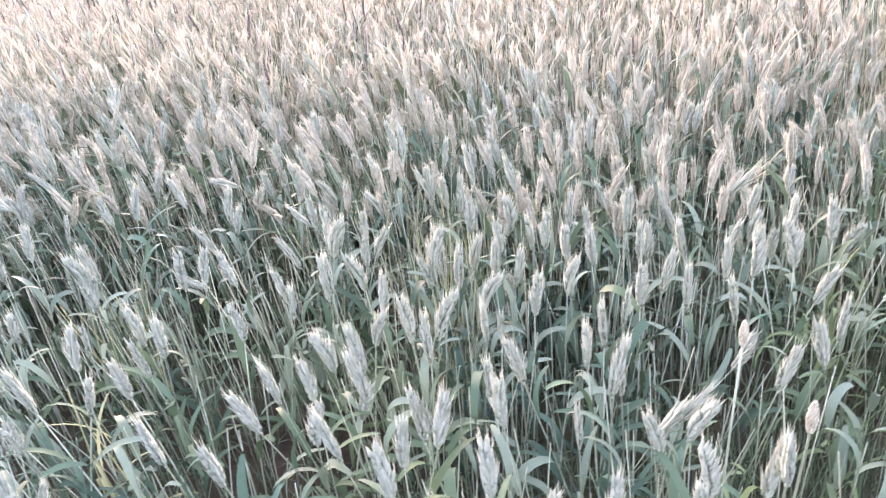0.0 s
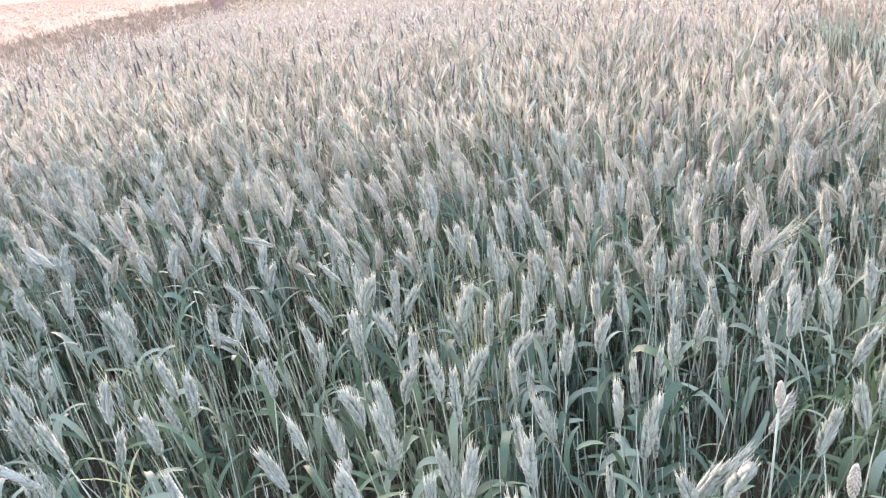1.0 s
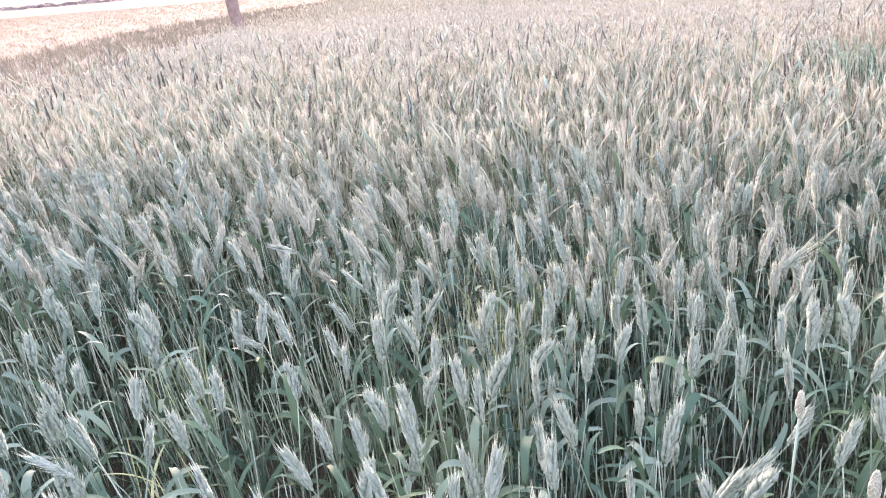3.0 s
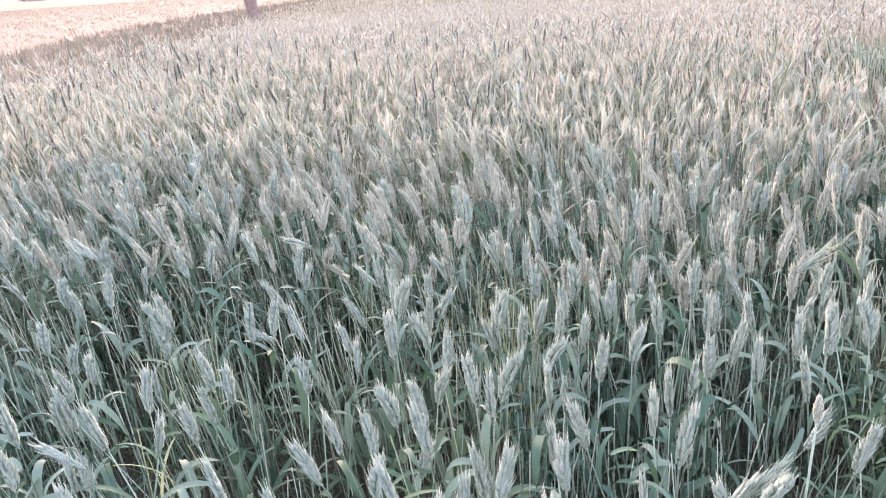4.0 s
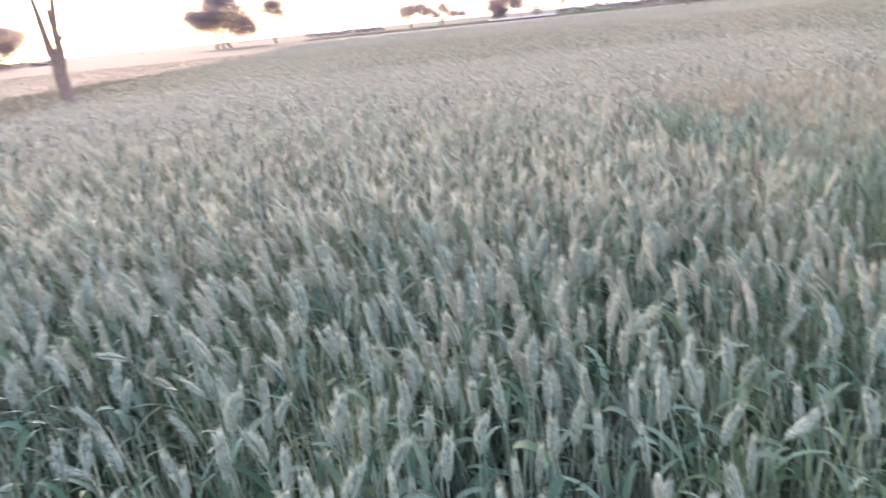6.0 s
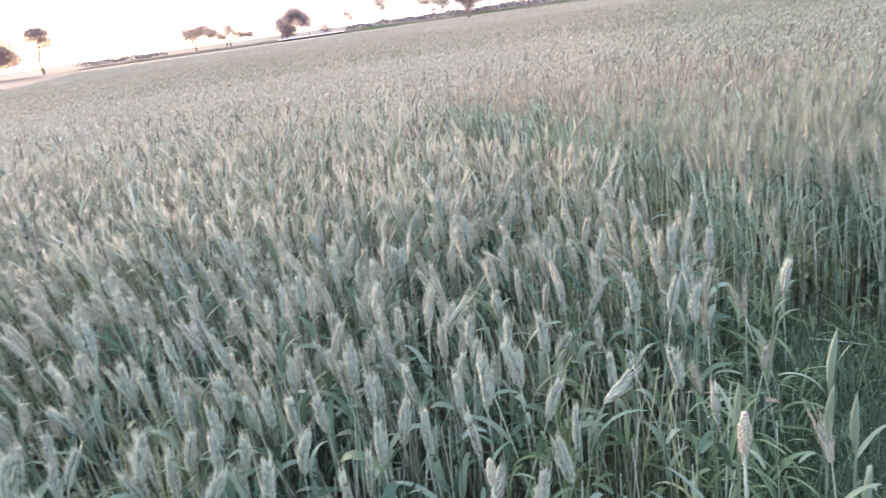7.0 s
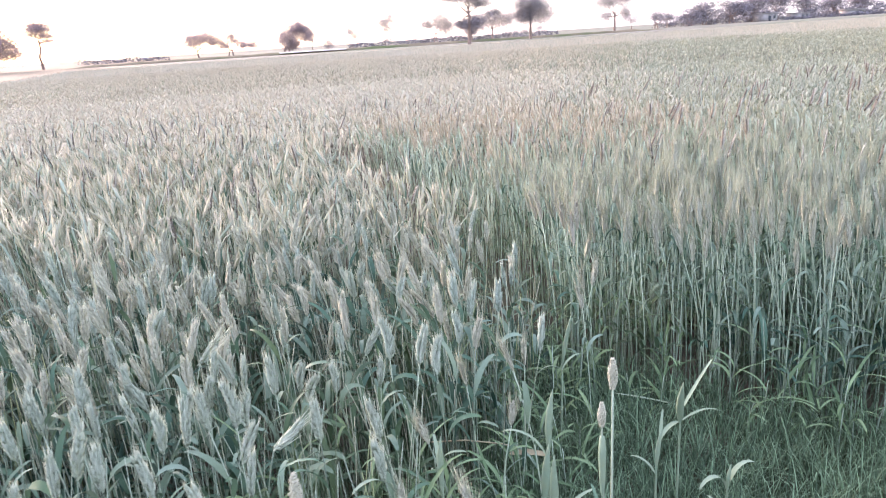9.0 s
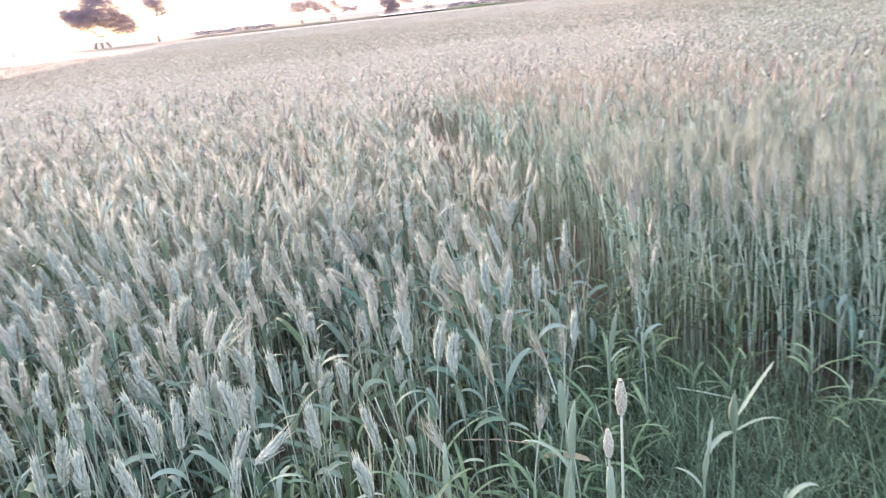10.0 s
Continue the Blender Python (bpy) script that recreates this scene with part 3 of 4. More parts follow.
ORIGINALS = [wheat_plant(p, "pale green wheat plant with a bearded ear on a slim stalk") for p in FULL]

# plants that can be picked out along the near rows: where the ear stands, and its lean in degrees
NEAR_ROW = [(0.26, 1.76, 3), (0.36, 1.74, -3), (0.1, 1.63, -3), (-0.02, 1.65, 5), (-0.07, 1.43, -15), (-0.18, 1.77, 12), (-0.22, 1.56, -2), (-0.27,
            1.51, 8), (-0.33, 1.5, -3), (-0.36, 1.46, -5), (-0.44, 1.54, 8), (-0.58, 1.46, -6), (-0.49, 1.45, -12), (-0.64, 1.29, -14), (-0.73, 1.3,
            -25), (-1.11, 1.24, 14), (-1.42, 1.33, -8), (-1.25, 1.21, -18), (-1.13, 1.52, -10), (-0.05, 2.08, -6), (0.03, 1.9, -10), (0.17, 1.31, 5),
            (0.28, 1.28, 28), (0.37, 1.22, 15), (0.51, 1.62, 30), (0.61, 1.9, 8), (0.59, 1.5, -12), (0.21, 1.15, -12), (-0.14, 1.3, -6), (-0.1, 1.24,
            -8), (-0.26, 1.21, -8), (-0.44, 1.1, -18), (-0.83, 1.08, -15)]
NEXT_ROW = [(-0.56, 1.79, -8), (-0.11, 2.01, 0), (-0.17, 2.21, 12), (-0.49, 2.37, -8), (-1.0, 2.43, 3), (-0.71, 2.42, -20), (0.33, 2.71, 8), (-0.28,
            2.16, 2), (-0.55, 2.07, 20), (0.09, 2.21, -5), (-0.92, 2.11, -28), (0.34, 2.26, -5), (0.2, 2.17, 4), (-1.03, 1.88, -20), (-1.62, 2.31, 3),
            (-1.72, 2.2, -18), (-1.24, 2.21, -30), (-0.44, 2.73, 10), (-0.05, 1.77, 12), (-0.74, 2.06, 5), (0.49, 2.17, 20), (0.71, 2.17, 5)]
EDGE_ROW = [(0.62, 2.25, 3), (0.29, 2.72, -10), (0.59, 1.99, -10), (0.33, 2.11, -12), (0.76, 2.08, -5), (0.95, 2.98, 5), (1.1, 2.95, -6), (1.24, 2.75,
            10), (1.2, 2.25, 3), (1.26, 2.18, 8), (1.3, 2.14, -4), (1.43, 2.36, 5), (1.62, 2.18, 3), (0.56, 3.12, 8), (-0.12, 3.13, -3), (0.87, 1.82,
            -5), (1.06, 1.78, -8), (0.44, 1.76, -8), (0.31, 1.8, 10), (0.7, 1.81, 20), (1.07, 1.56, -5), (0.34, 3.14, -4), (0.77, 2.69, -6), (-0.38,
            3.54, -8), (1.13, 2.54, 25), (0.96, 2.09, 4), (1.55, 2.48, 3), (1.64, 2.57, 2)]
PICKED = np.array(NEAR_ROW + NEXT_ROW + EDGE_ROW)


POCKETS = ((0.22, 1.72, 0.2), (0.48, 1.74, 0.16), (0.78, 2.95, 0.22), (-0.82, 1.6, 0.16), (0.55, 3.45, 0.18), (-1.3, 2.15, 0.15))   # thin, dark spots in the stand


def off_pockets(x, y, few=0.35):
    ok = np.ones(len(x), bool)
    for px, py, pr in POCKETS:
        ok &= (np.hypot(x - px, y - py) > pr) | (rng.random(len(x)) < few)
    return ok


def near_keep(x, y):
    return in_field(x, y) & (y < 3.9) & off_pockets(x, y)


def in_corner(x, y):
    """The open, leafy corner of the plot beside the grass, and the thin stand at its other end."""
    return ((x > 0.35) & (x < 1.7) & (y < 2.5) & (y < 2.0 * x + 0.9)) | ((x < -0.35) & (y < 1.6))


pts = scattered(rng, 47, -3.4, 5.0, 0.75, 3.9, near_keep)
gap = np.min(np.hypot(pts[:, None, 0] - PICKED[None, :, 0], pts[:, None, 1] - PICKED[None, :, 1]), axis=1)
pts = pts[gap > 0.075]
thin = (pts[:, 0] < -0.45) & (pts[:, 1] < 1.75) & (rng.random(len(pts)) < 0.45)      # a thin stand at the near corner
edge_row = in_left_plot(pts[:, 0], pts[:, 1]) & ~in_left_plot(pts[:, 0] + 0.38, pts[:, 1] - 0.1)
corner = (pts[:, 0] > 0.55) & (pts[:, 0] < 1.35) & (pts[:, 1] < 2.1) & in_left_plot(pts[:, 0], pts[:, 1])      # few ears, more leaf
pts = pts[~(corner & (rng.random(len(pts)) < 0.65)) & ~thin & ~(edge_row & (rng.random(len(pts)) < 0.4))]      # ... and along the grass
left = in_left_plot(pts[:, 0], pts[:, 1])
single = left & (pts[:, 1] > 0.95) & (pts[:, 1] < 2.3) & (np.abs(pts[:, 0] + 0.2) < 1.6)
chosen = np.where(single)[0][:210]
is_single = np.zeros(len(pts), bool)
is_single[chosen] = True

spots = [(x, y, 1.0, (rng.normal(0, 0.03), radians(lean))) for x, y, lean in PICKED]
spots += [(x, y, rng.uniform(0.84, 1.06), rng.normal(0, 0.10, 2)) for x, y in pts[is_single][:, :2]]
for i, (x, y, h, tilt) in enumerate(spots):
    # the ear, not the foot, stands over the given spot
    m = (Matrix.Translation((x - 0.78 * tilt[1] * h, y + 0.78 * tilt[0] * h, 0)) @ Euler((tilt[0], tilt[1], 0)).to_matrix().to_4x4()
         @ Matrix.Rotation(rng.uniform(0, 6.28), 4, "Z") @ Matrix.Diagonal((1, 1, h, 1)))
    if i < len(ORIGINALS):
        ORIGINALS[i].matrix_basis = m
    else:
        copy_thing(ORIGINALS[i % len(ORIGINALS)], m)


def leaning_plant(foot, bend, neck, tip, size, seed, label, beard=0.03):
    """A wheat plant that leans or hangs over: its stalk runs over foot, bend and neck, the ear from neck towards tip."""
    r = np.random.default_rng(seed)
    foot, bend, neck, tip = (np.array(v, float) for v in (foot, bend, neck, tip))
    root = new("wheat_plant")
    tagged(root, label, "wheat", "leaning wheat plants")
    root.location = foot
    q = np.linspace(0, 1, 9)[:, None]
    path = (1 - q) ** 2 * foot + 2 * q * (1 - q) * bend + q ** 2 * neck - foot
    st = new("stem", Soup().add(*tube(path, np.linspace(0.003, 0.0018, 9), 5)).mesh("stem", [STEM], True))
    st.parent = root
    sc, aw = ear_parts(r, (0, 0, 0), size, 10, beard, 0.15, r.uniform(0, 6.28))
    d = (tip - neck) / np.linalg.norm(tip - neck)
    turn = np.array(Vector((0, 0, 1)).rotation_difference(Vector(d)).to_matrix())
    ear = None
    for name, soup, mat in (("ear", sc, EAR), ("beard", aw, BEARD)):
        V, T, M = soup.arrays()
        ob = new(name, tri_mesh(name, V @ turn.T + neck - foot, T, [mat]))
        ob.parent = ear or root
        ear = ear or ob
    for k in (0.45, 0.7):
        p = (1 - k) ** 2 * foot + 2 * k * (1 - k) * bend + k ** 2 * neck - foot
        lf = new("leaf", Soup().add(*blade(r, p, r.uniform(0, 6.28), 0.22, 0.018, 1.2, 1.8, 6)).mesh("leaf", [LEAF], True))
        lf.parent = root
    return root


leaning_plant((0.5, 2.5, 0), (0.46, 2.42, 0.5), (0.545, 2.38, 0.74), (0.66, 2.36, 0.86), 0.105, 1, "wheat plant leaning over with a long pale beard", 0.14)
leaning_plant((-1.45, 1.95, 0), (-1.42, 1.95, 0.95), (-1.24, 1.93, 0.68), (-1.08, 1.9, 0.61), 0.10, 2, "bent wheat plant with its ear hanging down")
leaning_plant((-1.75, 2.2, 0), (-1.75, 2.15, 0.6), (-1.92, 2.1, 0.84), (-2.08, 2.1, 0.95), 0.11, 3, "pale wheat plant leaning far over beside its neighbours", 0.05)
leaning_plant((-1.05, 1.0, 0), (-1.05, 1.02, 0.6), (-1.15, 1.05, 0.78), (-1.3, 1.05, 0.84), 0.11, 4, "wheat plant lying over the near row with a pale ear", 0.04)
leaning_plant((-0.75, 2.35, 0), (-0.78, 2.3, 0.5), (-0.85, 2.2, 0.72), (-0.95, 2.2, 0.83), 0.105, 5, "wheat plant leaning with a slender ear")
leaning_plant((-1.1, 2.6, 0), (-1.1, 2.55, 0.6), (-1.22, 2.45, 0.77), (-1.36, 2.42, 0.84), 0.1, 6, "wheat plant leaning with a bearded ear")
leaning_plant((0.2, 1.2, 0), (0.22, 1.22, 0.5), (0.27, 1.25, 0.72), (0.35, 1.27, 0.82), 0.1, 7, "wheat plant leaning towards the open grass")
leaning_plant((0.72, 1.75, 0), (0.72, 1.7, 0.6), (0.78, 1.65, 0.78), (0.88, 1.64, 0.86), 0.1, 8, "wheat plant nodding towards the open grass", 0.05)

crop = Soup()
rest = pts[~is_single]
left = in_left_plot(rest[:, 0], rest[:, 1])
veiled = left & (rng.random(len(rest)) < np.clip((rest[:, 1] - 1.6) / 3.4, 0, 0.6))
sown(crop, [joined(p) for p in FULL], rest[left & ~veiled], rng, (0.84, 1.06), 0.07)
sown(crop, [joined(p) for p in CREAM], rest[veiled], rng, (0.84, 1.08), 0.08)
more = scattered(rng, 42, -3.4, 1.7, 2.3, 4.3, lambda x, y: in_field(x, y) & in_left_plot(x, y) & off_pockets(x, y))
sown(crop, [joined(p) for p in CREAM], more, rng, (0.86, 1.08), 0.08)
sown(crop, [joined(p) for p in SLIM], rest[~left], rng, (0.92, 1.08), 0.035)
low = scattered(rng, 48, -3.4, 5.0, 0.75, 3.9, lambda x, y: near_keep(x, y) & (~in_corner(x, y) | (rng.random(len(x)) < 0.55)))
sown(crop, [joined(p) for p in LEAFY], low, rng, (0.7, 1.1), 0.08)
straws = scattered(rng, 180, -3.4, 5.0, 0.75, 4.6, lambda x, y: in_field(x, y) & off_pockets(x, y) & ~in_right_plot(x, y) & (~in_corner(x, y) | (rng.random(len(x)) < 0.35)))
paler = rng.random(len(straws)) < np.clip((straws[:, 1] - 1.5) / 1.5, 0, 1) * (straws[:, 0] < furrow_x(straws[:, 1]))
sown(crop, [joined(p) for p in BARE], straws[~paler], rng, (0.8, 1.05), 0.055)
sown(crop, [joined(p) for p in BARE_PALE], straws[paler], rng, (0.8, 1.05), 0.055)
sown(crop, [joined(p) for p in BARE_STALK], scattered(rng, 78, 1.7, 5.6, 1.2, 6.5, in_right_plot), rng, (0.9, 1.08), 0.03)
sown(crop, [joined(p) for p in SLIM], scattered(rng, 46, 1.7, 5.2, 2.0, 5.2, in_right_plot), rng, (0.88, 1.1), 0.045)
sown(crop, [joined(p) for p in YOUNG], scattered(rng, 22, 1.7, 5.0, 1.8, 5.5, in_right_plot), rng, (0.5, 0.85), 0.06)


TAN = [[(n, o, {"ear": STRAW, "beard": PALE_STEM}.get(n, m)) for n, o, m in p] for p in SLIM[:5]]
spot = np.stack([rng.normal(2.27, 0.06, 9), rng.normal(3.3, 0.08, 9), np.zeros(9), np.ones(9)], 1)
sown(crop, [joined(p) for p in TAN], spot, rng, (1.02, 1.14), 0.03)      # ripe ears at the second plot's corner


def ring(r0, r1):
    return lambda x, y: in_field(x, y) & (np.hypot(x, y) >= r0) & (np.hypot(x, y) < r1)


MID = [mid_template(rng) for _ in range(8)] + [mid_template(rng, False) for _ in range(2)]
MID_HAZED = [mid_template(rng, True, False, 0.8) for _ in range(8)] + [mid_template(rng, False) for _ in range(2)]
MID_SLIM = [mid_template(rng, True, True) for _ in range(10)]
MID_TAN = [mid_template(rng, True, True, 0.85) for _ in range(8)]
P = scattered(rng, 94, -9, 9, 0.6, 9, lambda x, y: in_field(x, y) & (y >= 3.9) & (np.hypot(x, y) < 9) | (in_field(x, y) & (y < 3.9) & ((x < -3.4) | (x > 5.0))))
left = in_left_plot(P[:, 0], P[:, 1])
hazed = rng.random(len(P)) < np.clip((np.hypot(P[:, 0], P[:, 1]) - 3.2) / 4.2, 0, 0.85)      # straw tone grows with distance, in place of haze
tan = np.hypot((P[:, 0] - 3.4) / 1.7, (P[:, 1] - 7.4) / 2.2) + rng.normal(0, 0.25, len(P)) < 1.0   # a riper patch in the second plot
sown(crop, MID, P[left & ~hazed], rng, (0.82, 1.12), 0.085)
sown(crop, MID_HAZED, P[left & hazed], rng, (0.82, 1.12), 0.085)
sown(crop, [joined(p) for p in BARE_PALE], scattered(rng, 60, -7, 8, 4.6, 8, in_field), rng, (0.85, 1.1), 0.06)
sparse = rng.random(len(P)) < 0.5      # the second plot stands thinner
sown(crop, MID_SLIM, P[~left & ~tan & sparse], rng, (0.94, 1.12), 0.04)
sown(crop, MID_TAN, P[~left & tan], rng, (0.96, 1.14), 0.04)
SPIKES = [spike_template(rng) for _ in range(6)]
# turned only a little, so that the painted lit sides all face left
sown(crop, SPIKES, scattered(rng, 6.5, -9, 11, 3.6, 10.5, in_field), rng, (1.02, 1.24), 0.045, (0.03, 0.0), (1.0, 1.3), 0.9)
tall_ones = scattered(rng, 5, -8, 2, 3.2, 11, in_field)
sown(crop, MID[:8], tall_ones, rng, (1.14, 1.32), 0.09)
def greener(P):
    """Away to the side the second plot keeps its green tone, with a ragged border."""
    return np.arctan2(P[:, 0] - 0.7, P[:, 1]) + rng.normal(0, 0.07, len(P)) > 0.44


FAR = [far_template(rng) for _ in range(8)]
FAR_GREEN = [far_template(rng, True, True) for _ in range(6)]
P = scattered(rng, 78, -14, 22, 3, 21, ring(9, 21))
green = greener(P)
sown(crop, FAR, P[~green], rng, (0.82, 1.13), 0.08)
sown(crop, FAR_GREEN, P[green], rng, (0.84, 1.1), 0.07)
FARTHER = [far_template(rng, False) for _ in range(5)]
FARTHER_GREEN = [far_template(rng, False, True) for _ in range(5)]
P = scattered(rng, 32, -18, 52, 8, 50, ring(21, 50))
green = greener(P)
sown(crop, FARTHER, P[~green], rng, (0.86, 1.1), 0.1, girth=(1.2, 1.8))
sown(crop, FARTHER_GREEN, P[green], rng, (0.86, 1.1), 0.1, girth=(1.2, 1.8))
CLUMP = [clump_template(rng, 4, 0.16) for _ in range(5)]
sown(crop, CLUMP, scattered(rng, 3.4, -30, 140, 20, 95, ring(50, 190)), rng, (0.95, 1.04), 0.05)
tagged(new("wheat_crop", crop.mesh("wheat_crop", KINDS)), "dense pale green wheat crop with bearded ears over the field", "wheat", kind="stuff")


# clumps that ripen early, yellow-green among the rest
yellow = Soup()
for cx, cy, reach, many in ((-0.3, 2.0, 0.16, 22), (-1.15, 1.36, 0.1, 9), (-0.55, 2.75, 0.2, 18), (0.95, 1.75, 0.15, 5)):
    at = np.stack([rng.normal(cx, reach * 0.6, many), rng.normal(cy, reach * 0.6, many), np.zeros(many), np.ones(many)], 1)
    sown(yellow, [joined(p) for p in BARE] * 2 + [joined(p) for p in YOUNG[:4]], at, rng, (0.85, 1.02), 0.05)
for cx, cy, reach, many in ((-0.43, 2.3, 0.15, 46), (-0.7, 3.7, 0.18, 26), (-1.38, 1.8, 0.1, 14), (-0.12, 2.75, 0.12, 16), (1.72, 2.95, 0.1, 12)):
    at = np.stack([rng.normal(cx, reach, many), rng.normal(cy, reach * 0.6, many), np.zeros(many), np.ones(many)], 1)
    sown(yellow, [joined(p) for p in BARE], at, rng, (0.85, 1.02), 0.05)
V, T, M = yellow.arrays()
tagged(new("yellowing_wheat", tri_mesh("yellowing_wheat", V, T, [YELLOWING])), "yellow-green clumps of early wheat among the crop", "wheat", kind="stuff")

# ---- low grass ----
def tuft_template(rng, n, length, width, spread, segs=2):
    s = Soup()
    for _ in range(n):
        x, y = rng.uniform(-spread, spread, 2)
        V, T = blade(rng, (x, y, 0), rng.uniform(0, 6.28), length * rng.uniform(0.6, 1.2), width, rng.uniform(0.9, 1.5), rng.uniform(0.4, 2.0), segs, None)
        s.add(V, T, 0)
    return s.arrays()


def in_grass(x, y):
    return ~in_left_plot(x, y) & ~in_right_plot(x, y) & (x > 0.5) & (y > 0.4) & (y < 3.6) & (x < 5.5)


grass = Soup()
TUFT = [tuft_template(rng, 7, 0.22, 0.0042, 0.03, 3) for _ in range(8)]
sown(grass, TUFT, scattered(rng, 640, 0.5, 5.5, 0.4, 3.6, in_grass), rng, (0.6, 1.25), 0.05)
sown(grass, TUFT, scattered(rng, 120, -2.5, 5, 0.9, 4.5, lambda x, y: (in_left_plot(x, y) | in_right_plot(x, y))), rng, (0.6, 1.3), 0.05)
sown(grass, TUFT, scattered(rng, 90, 0.2, 2.1, 0.9, 3.4, lambda x, y: in_left_plot(x, y) & ~in_left_plot(x + 0.7, y - 0.2)), rng, (1.1, 2.4), 0.05)
sown(grass, TUFT, scattered(rng, 120, -0.6, 5.5, -1.4, 0.4, lambda x, y: rng.random(len(x)) < (y + 1.4) / 1.8 * np.clip((x + 0.6) / 1.2, 0, 1)), rng, (0.5, 1.1), 0.05)
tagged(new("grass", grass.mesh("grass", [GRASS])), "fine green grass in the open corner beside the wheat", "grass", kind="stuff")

edge = scattered(rng, 52, 0.6, 4.2, 0.8, 3.6, lambda x, y: in_grass(x, y) & (in_left_plot(x - 0.35, y + 0.1) | in_right_plot(x + 0.2, y + 0.25)))
fringe = Soup()
sown(fringe, [joined(p) for p in YOUNG], edge, rng, (0.4, 0.8), 0.1)
sown(fringe, [joined(p) for p in SLIM], scattered(rng, 14, 0.6, 2.3, 0.9, 3.3, lambda x, y: in_grass(x, y) & in_left_plot(x - 0.3, y + 0.08)), rng, (0.62, 0.85), 0.07)
row = scattered(rng, 22, 0.2, 2.1, 0.9, 3.4, lambda x, y: in_left_plot(x, y) & ~in_left_plot(x + 0.6, y - 0.15))
sown(fringe, [joined(p) for p in YOUNG], row, rng, (0.8, 1.35), 0.07)
gap_pts = scattered(rng, 8, 1.2, 2.6, 2.9, 9.0, lambda x, y: ~in_left_plot(x, y) & ~in_right_plot(x, y) & (np.abs(x - furrow_x(y)) < 0.3))
sown(fringe, [joined(p) for p in YOUNG], gap_pts, rng, (0.25, 0.55), 0.1)
tagged(new("wheat_fringe", fringe.mesh("wheat_fringe", KINDS)), "leafy young wheat shoots along the edge of the grass", "wheat", kind="stuff")

verge = Soup()
VT = [tuft_template(rng, 6, 0.26, 0.022, 0.15, 2) for _ in range(5)]
sown(verge, VT, scattered(rng, 9, -26, -7.4, 6, 95, lambda x, y: ~in_left_plot(x, y) & in_wedge(x, y) & (x > gold_edge(y)) & (y < 94)), rng, (0.6, 1.5), 0.05)
tagged(new("verge_grass", verge.mesh("verge_grass", [VERGE])), "dull rough grass along the ditch", "grass", kind="stuff")

ripe = Soup()
RT = [tuft_template(rng, 6, 0.22, 0.03, 0.3, 2) for _ in range(5)]
sown(ripe, RT, scattered(rng, 2.2, -100, -17, 16, 95, lambda x, y: in_wedge(x, y) & (x < gold_edge(y)) & (y < 95)), rng, (0.55, 1.0), 0.06)
tagged(new("ripe_crop", ripe.mesh("ripe_crop", [RIPE])), "ripe golden crop standing beyond the ditch", "crop", kind="stuff")


# ---- seed heads and shoots at the field's edge ----
def part(name, soup, mat, parent, label="", smooth=False):
    ob = new(name, soup.mesh(name, [mat], smooth))
    ob.parent = parent
    return tagged(ob, label)


def canary_grass(x, y, z, length, lean, seed, label, sheathed=False):
    """A tall weed grass with one cream oval seed head; (x, y, z) is the middle of the head."""
    r = np.random.default_rng(seed)
    root = new("canary_grass")
    tagged(root, label, "weed grass", "seed heads")
    top = np.array([lean[0], lean[1], z - length / 2])
    path = [top * (0, 0, 0), top * (0.15, 0.15, 0.35), top * (0.5, 0.5, 0.7), top]
    root.location = (x - lean[0], y - lean[1], 0)
    part("stem", Soup().add(*tube(path, [0.0036, 0.0034, 0.003, 0.0024], 6)), STEM, root, smooth=True)
    head = Soup()
    rows = 13
    for i in range(rows):
        s = i / (rows - 1)
        w = 0.0115 * math.sin(math.pi * (0.12 + 0.84 * s)) ** 1.15 * length / 0.07
        for j in range(8):
            a = j * math.pi / 4 + (i % 2) * math.pi / 8 + r.normal(0, 0.08)
            V = turned(OCT * (0.0032, 0.002, 0.0105), 0.32 + r.normal(0, 0.08), a)
            head.add(V + top + (w * 0.62 * math.cos(a), w * 0.62 * math.sin(a), s * length * 0.9), OCT_T)
    head.add(*spindle(top, length, 0.0085, 8, (0.1, 0.3, 0.55, 0.8)))
    part("seed_head", head, HEAD, root, "cream seed head with fine green stripes")
    for k in range(2):
        h = z * (0.55, 0.3)[k]
        part("leaf", Soup().add(*blade(r, (0, 0, h), r.uniform(0, 6.28), 0.22, 0.012, 1.2, 1.6, 6)), LEAF, root, smooth=True)
    if sheathed:
        c = top * (0.92, 0.92, 0.9)
        part("sheath", Soup().add(*tube([c - (0, 0, 0.1), c - (0, 0, 0.05), c + (0, 0, 0.02), c + (0, 0, 0.06)], [0.0036, 0.008, 0.0095, 0.006], 7)), SHEATH, root, smooth=True)
    return root


canary_grass(0.418, 1.415, 0.836, 0.065, (0.01, 0.0), 1, "weed grass with a slim cream seed head among the wheat")
canary_grass(0.474, 1.099, 0.873, 0.07, (0.02, -0.01), 2, "weed grass with a plump cream seed head among the wheat")
canary_grass(1.567, 1.386, 0.973, 0.08, (0.015, 0.02), 3, "tall weed grass with a cream seed head, standing in grass")
canary_grass(1.535, 1.377, 0.878, 0.062, (-0.01, 0.0), 4, "weed grass with a seed head half out of its sheath", True)
canary_grass(0.832, 1.155, 0.965, 0.085, (-0.02, 0.0), 5, "weed grass with a long buff seed head at the wheat's edge")


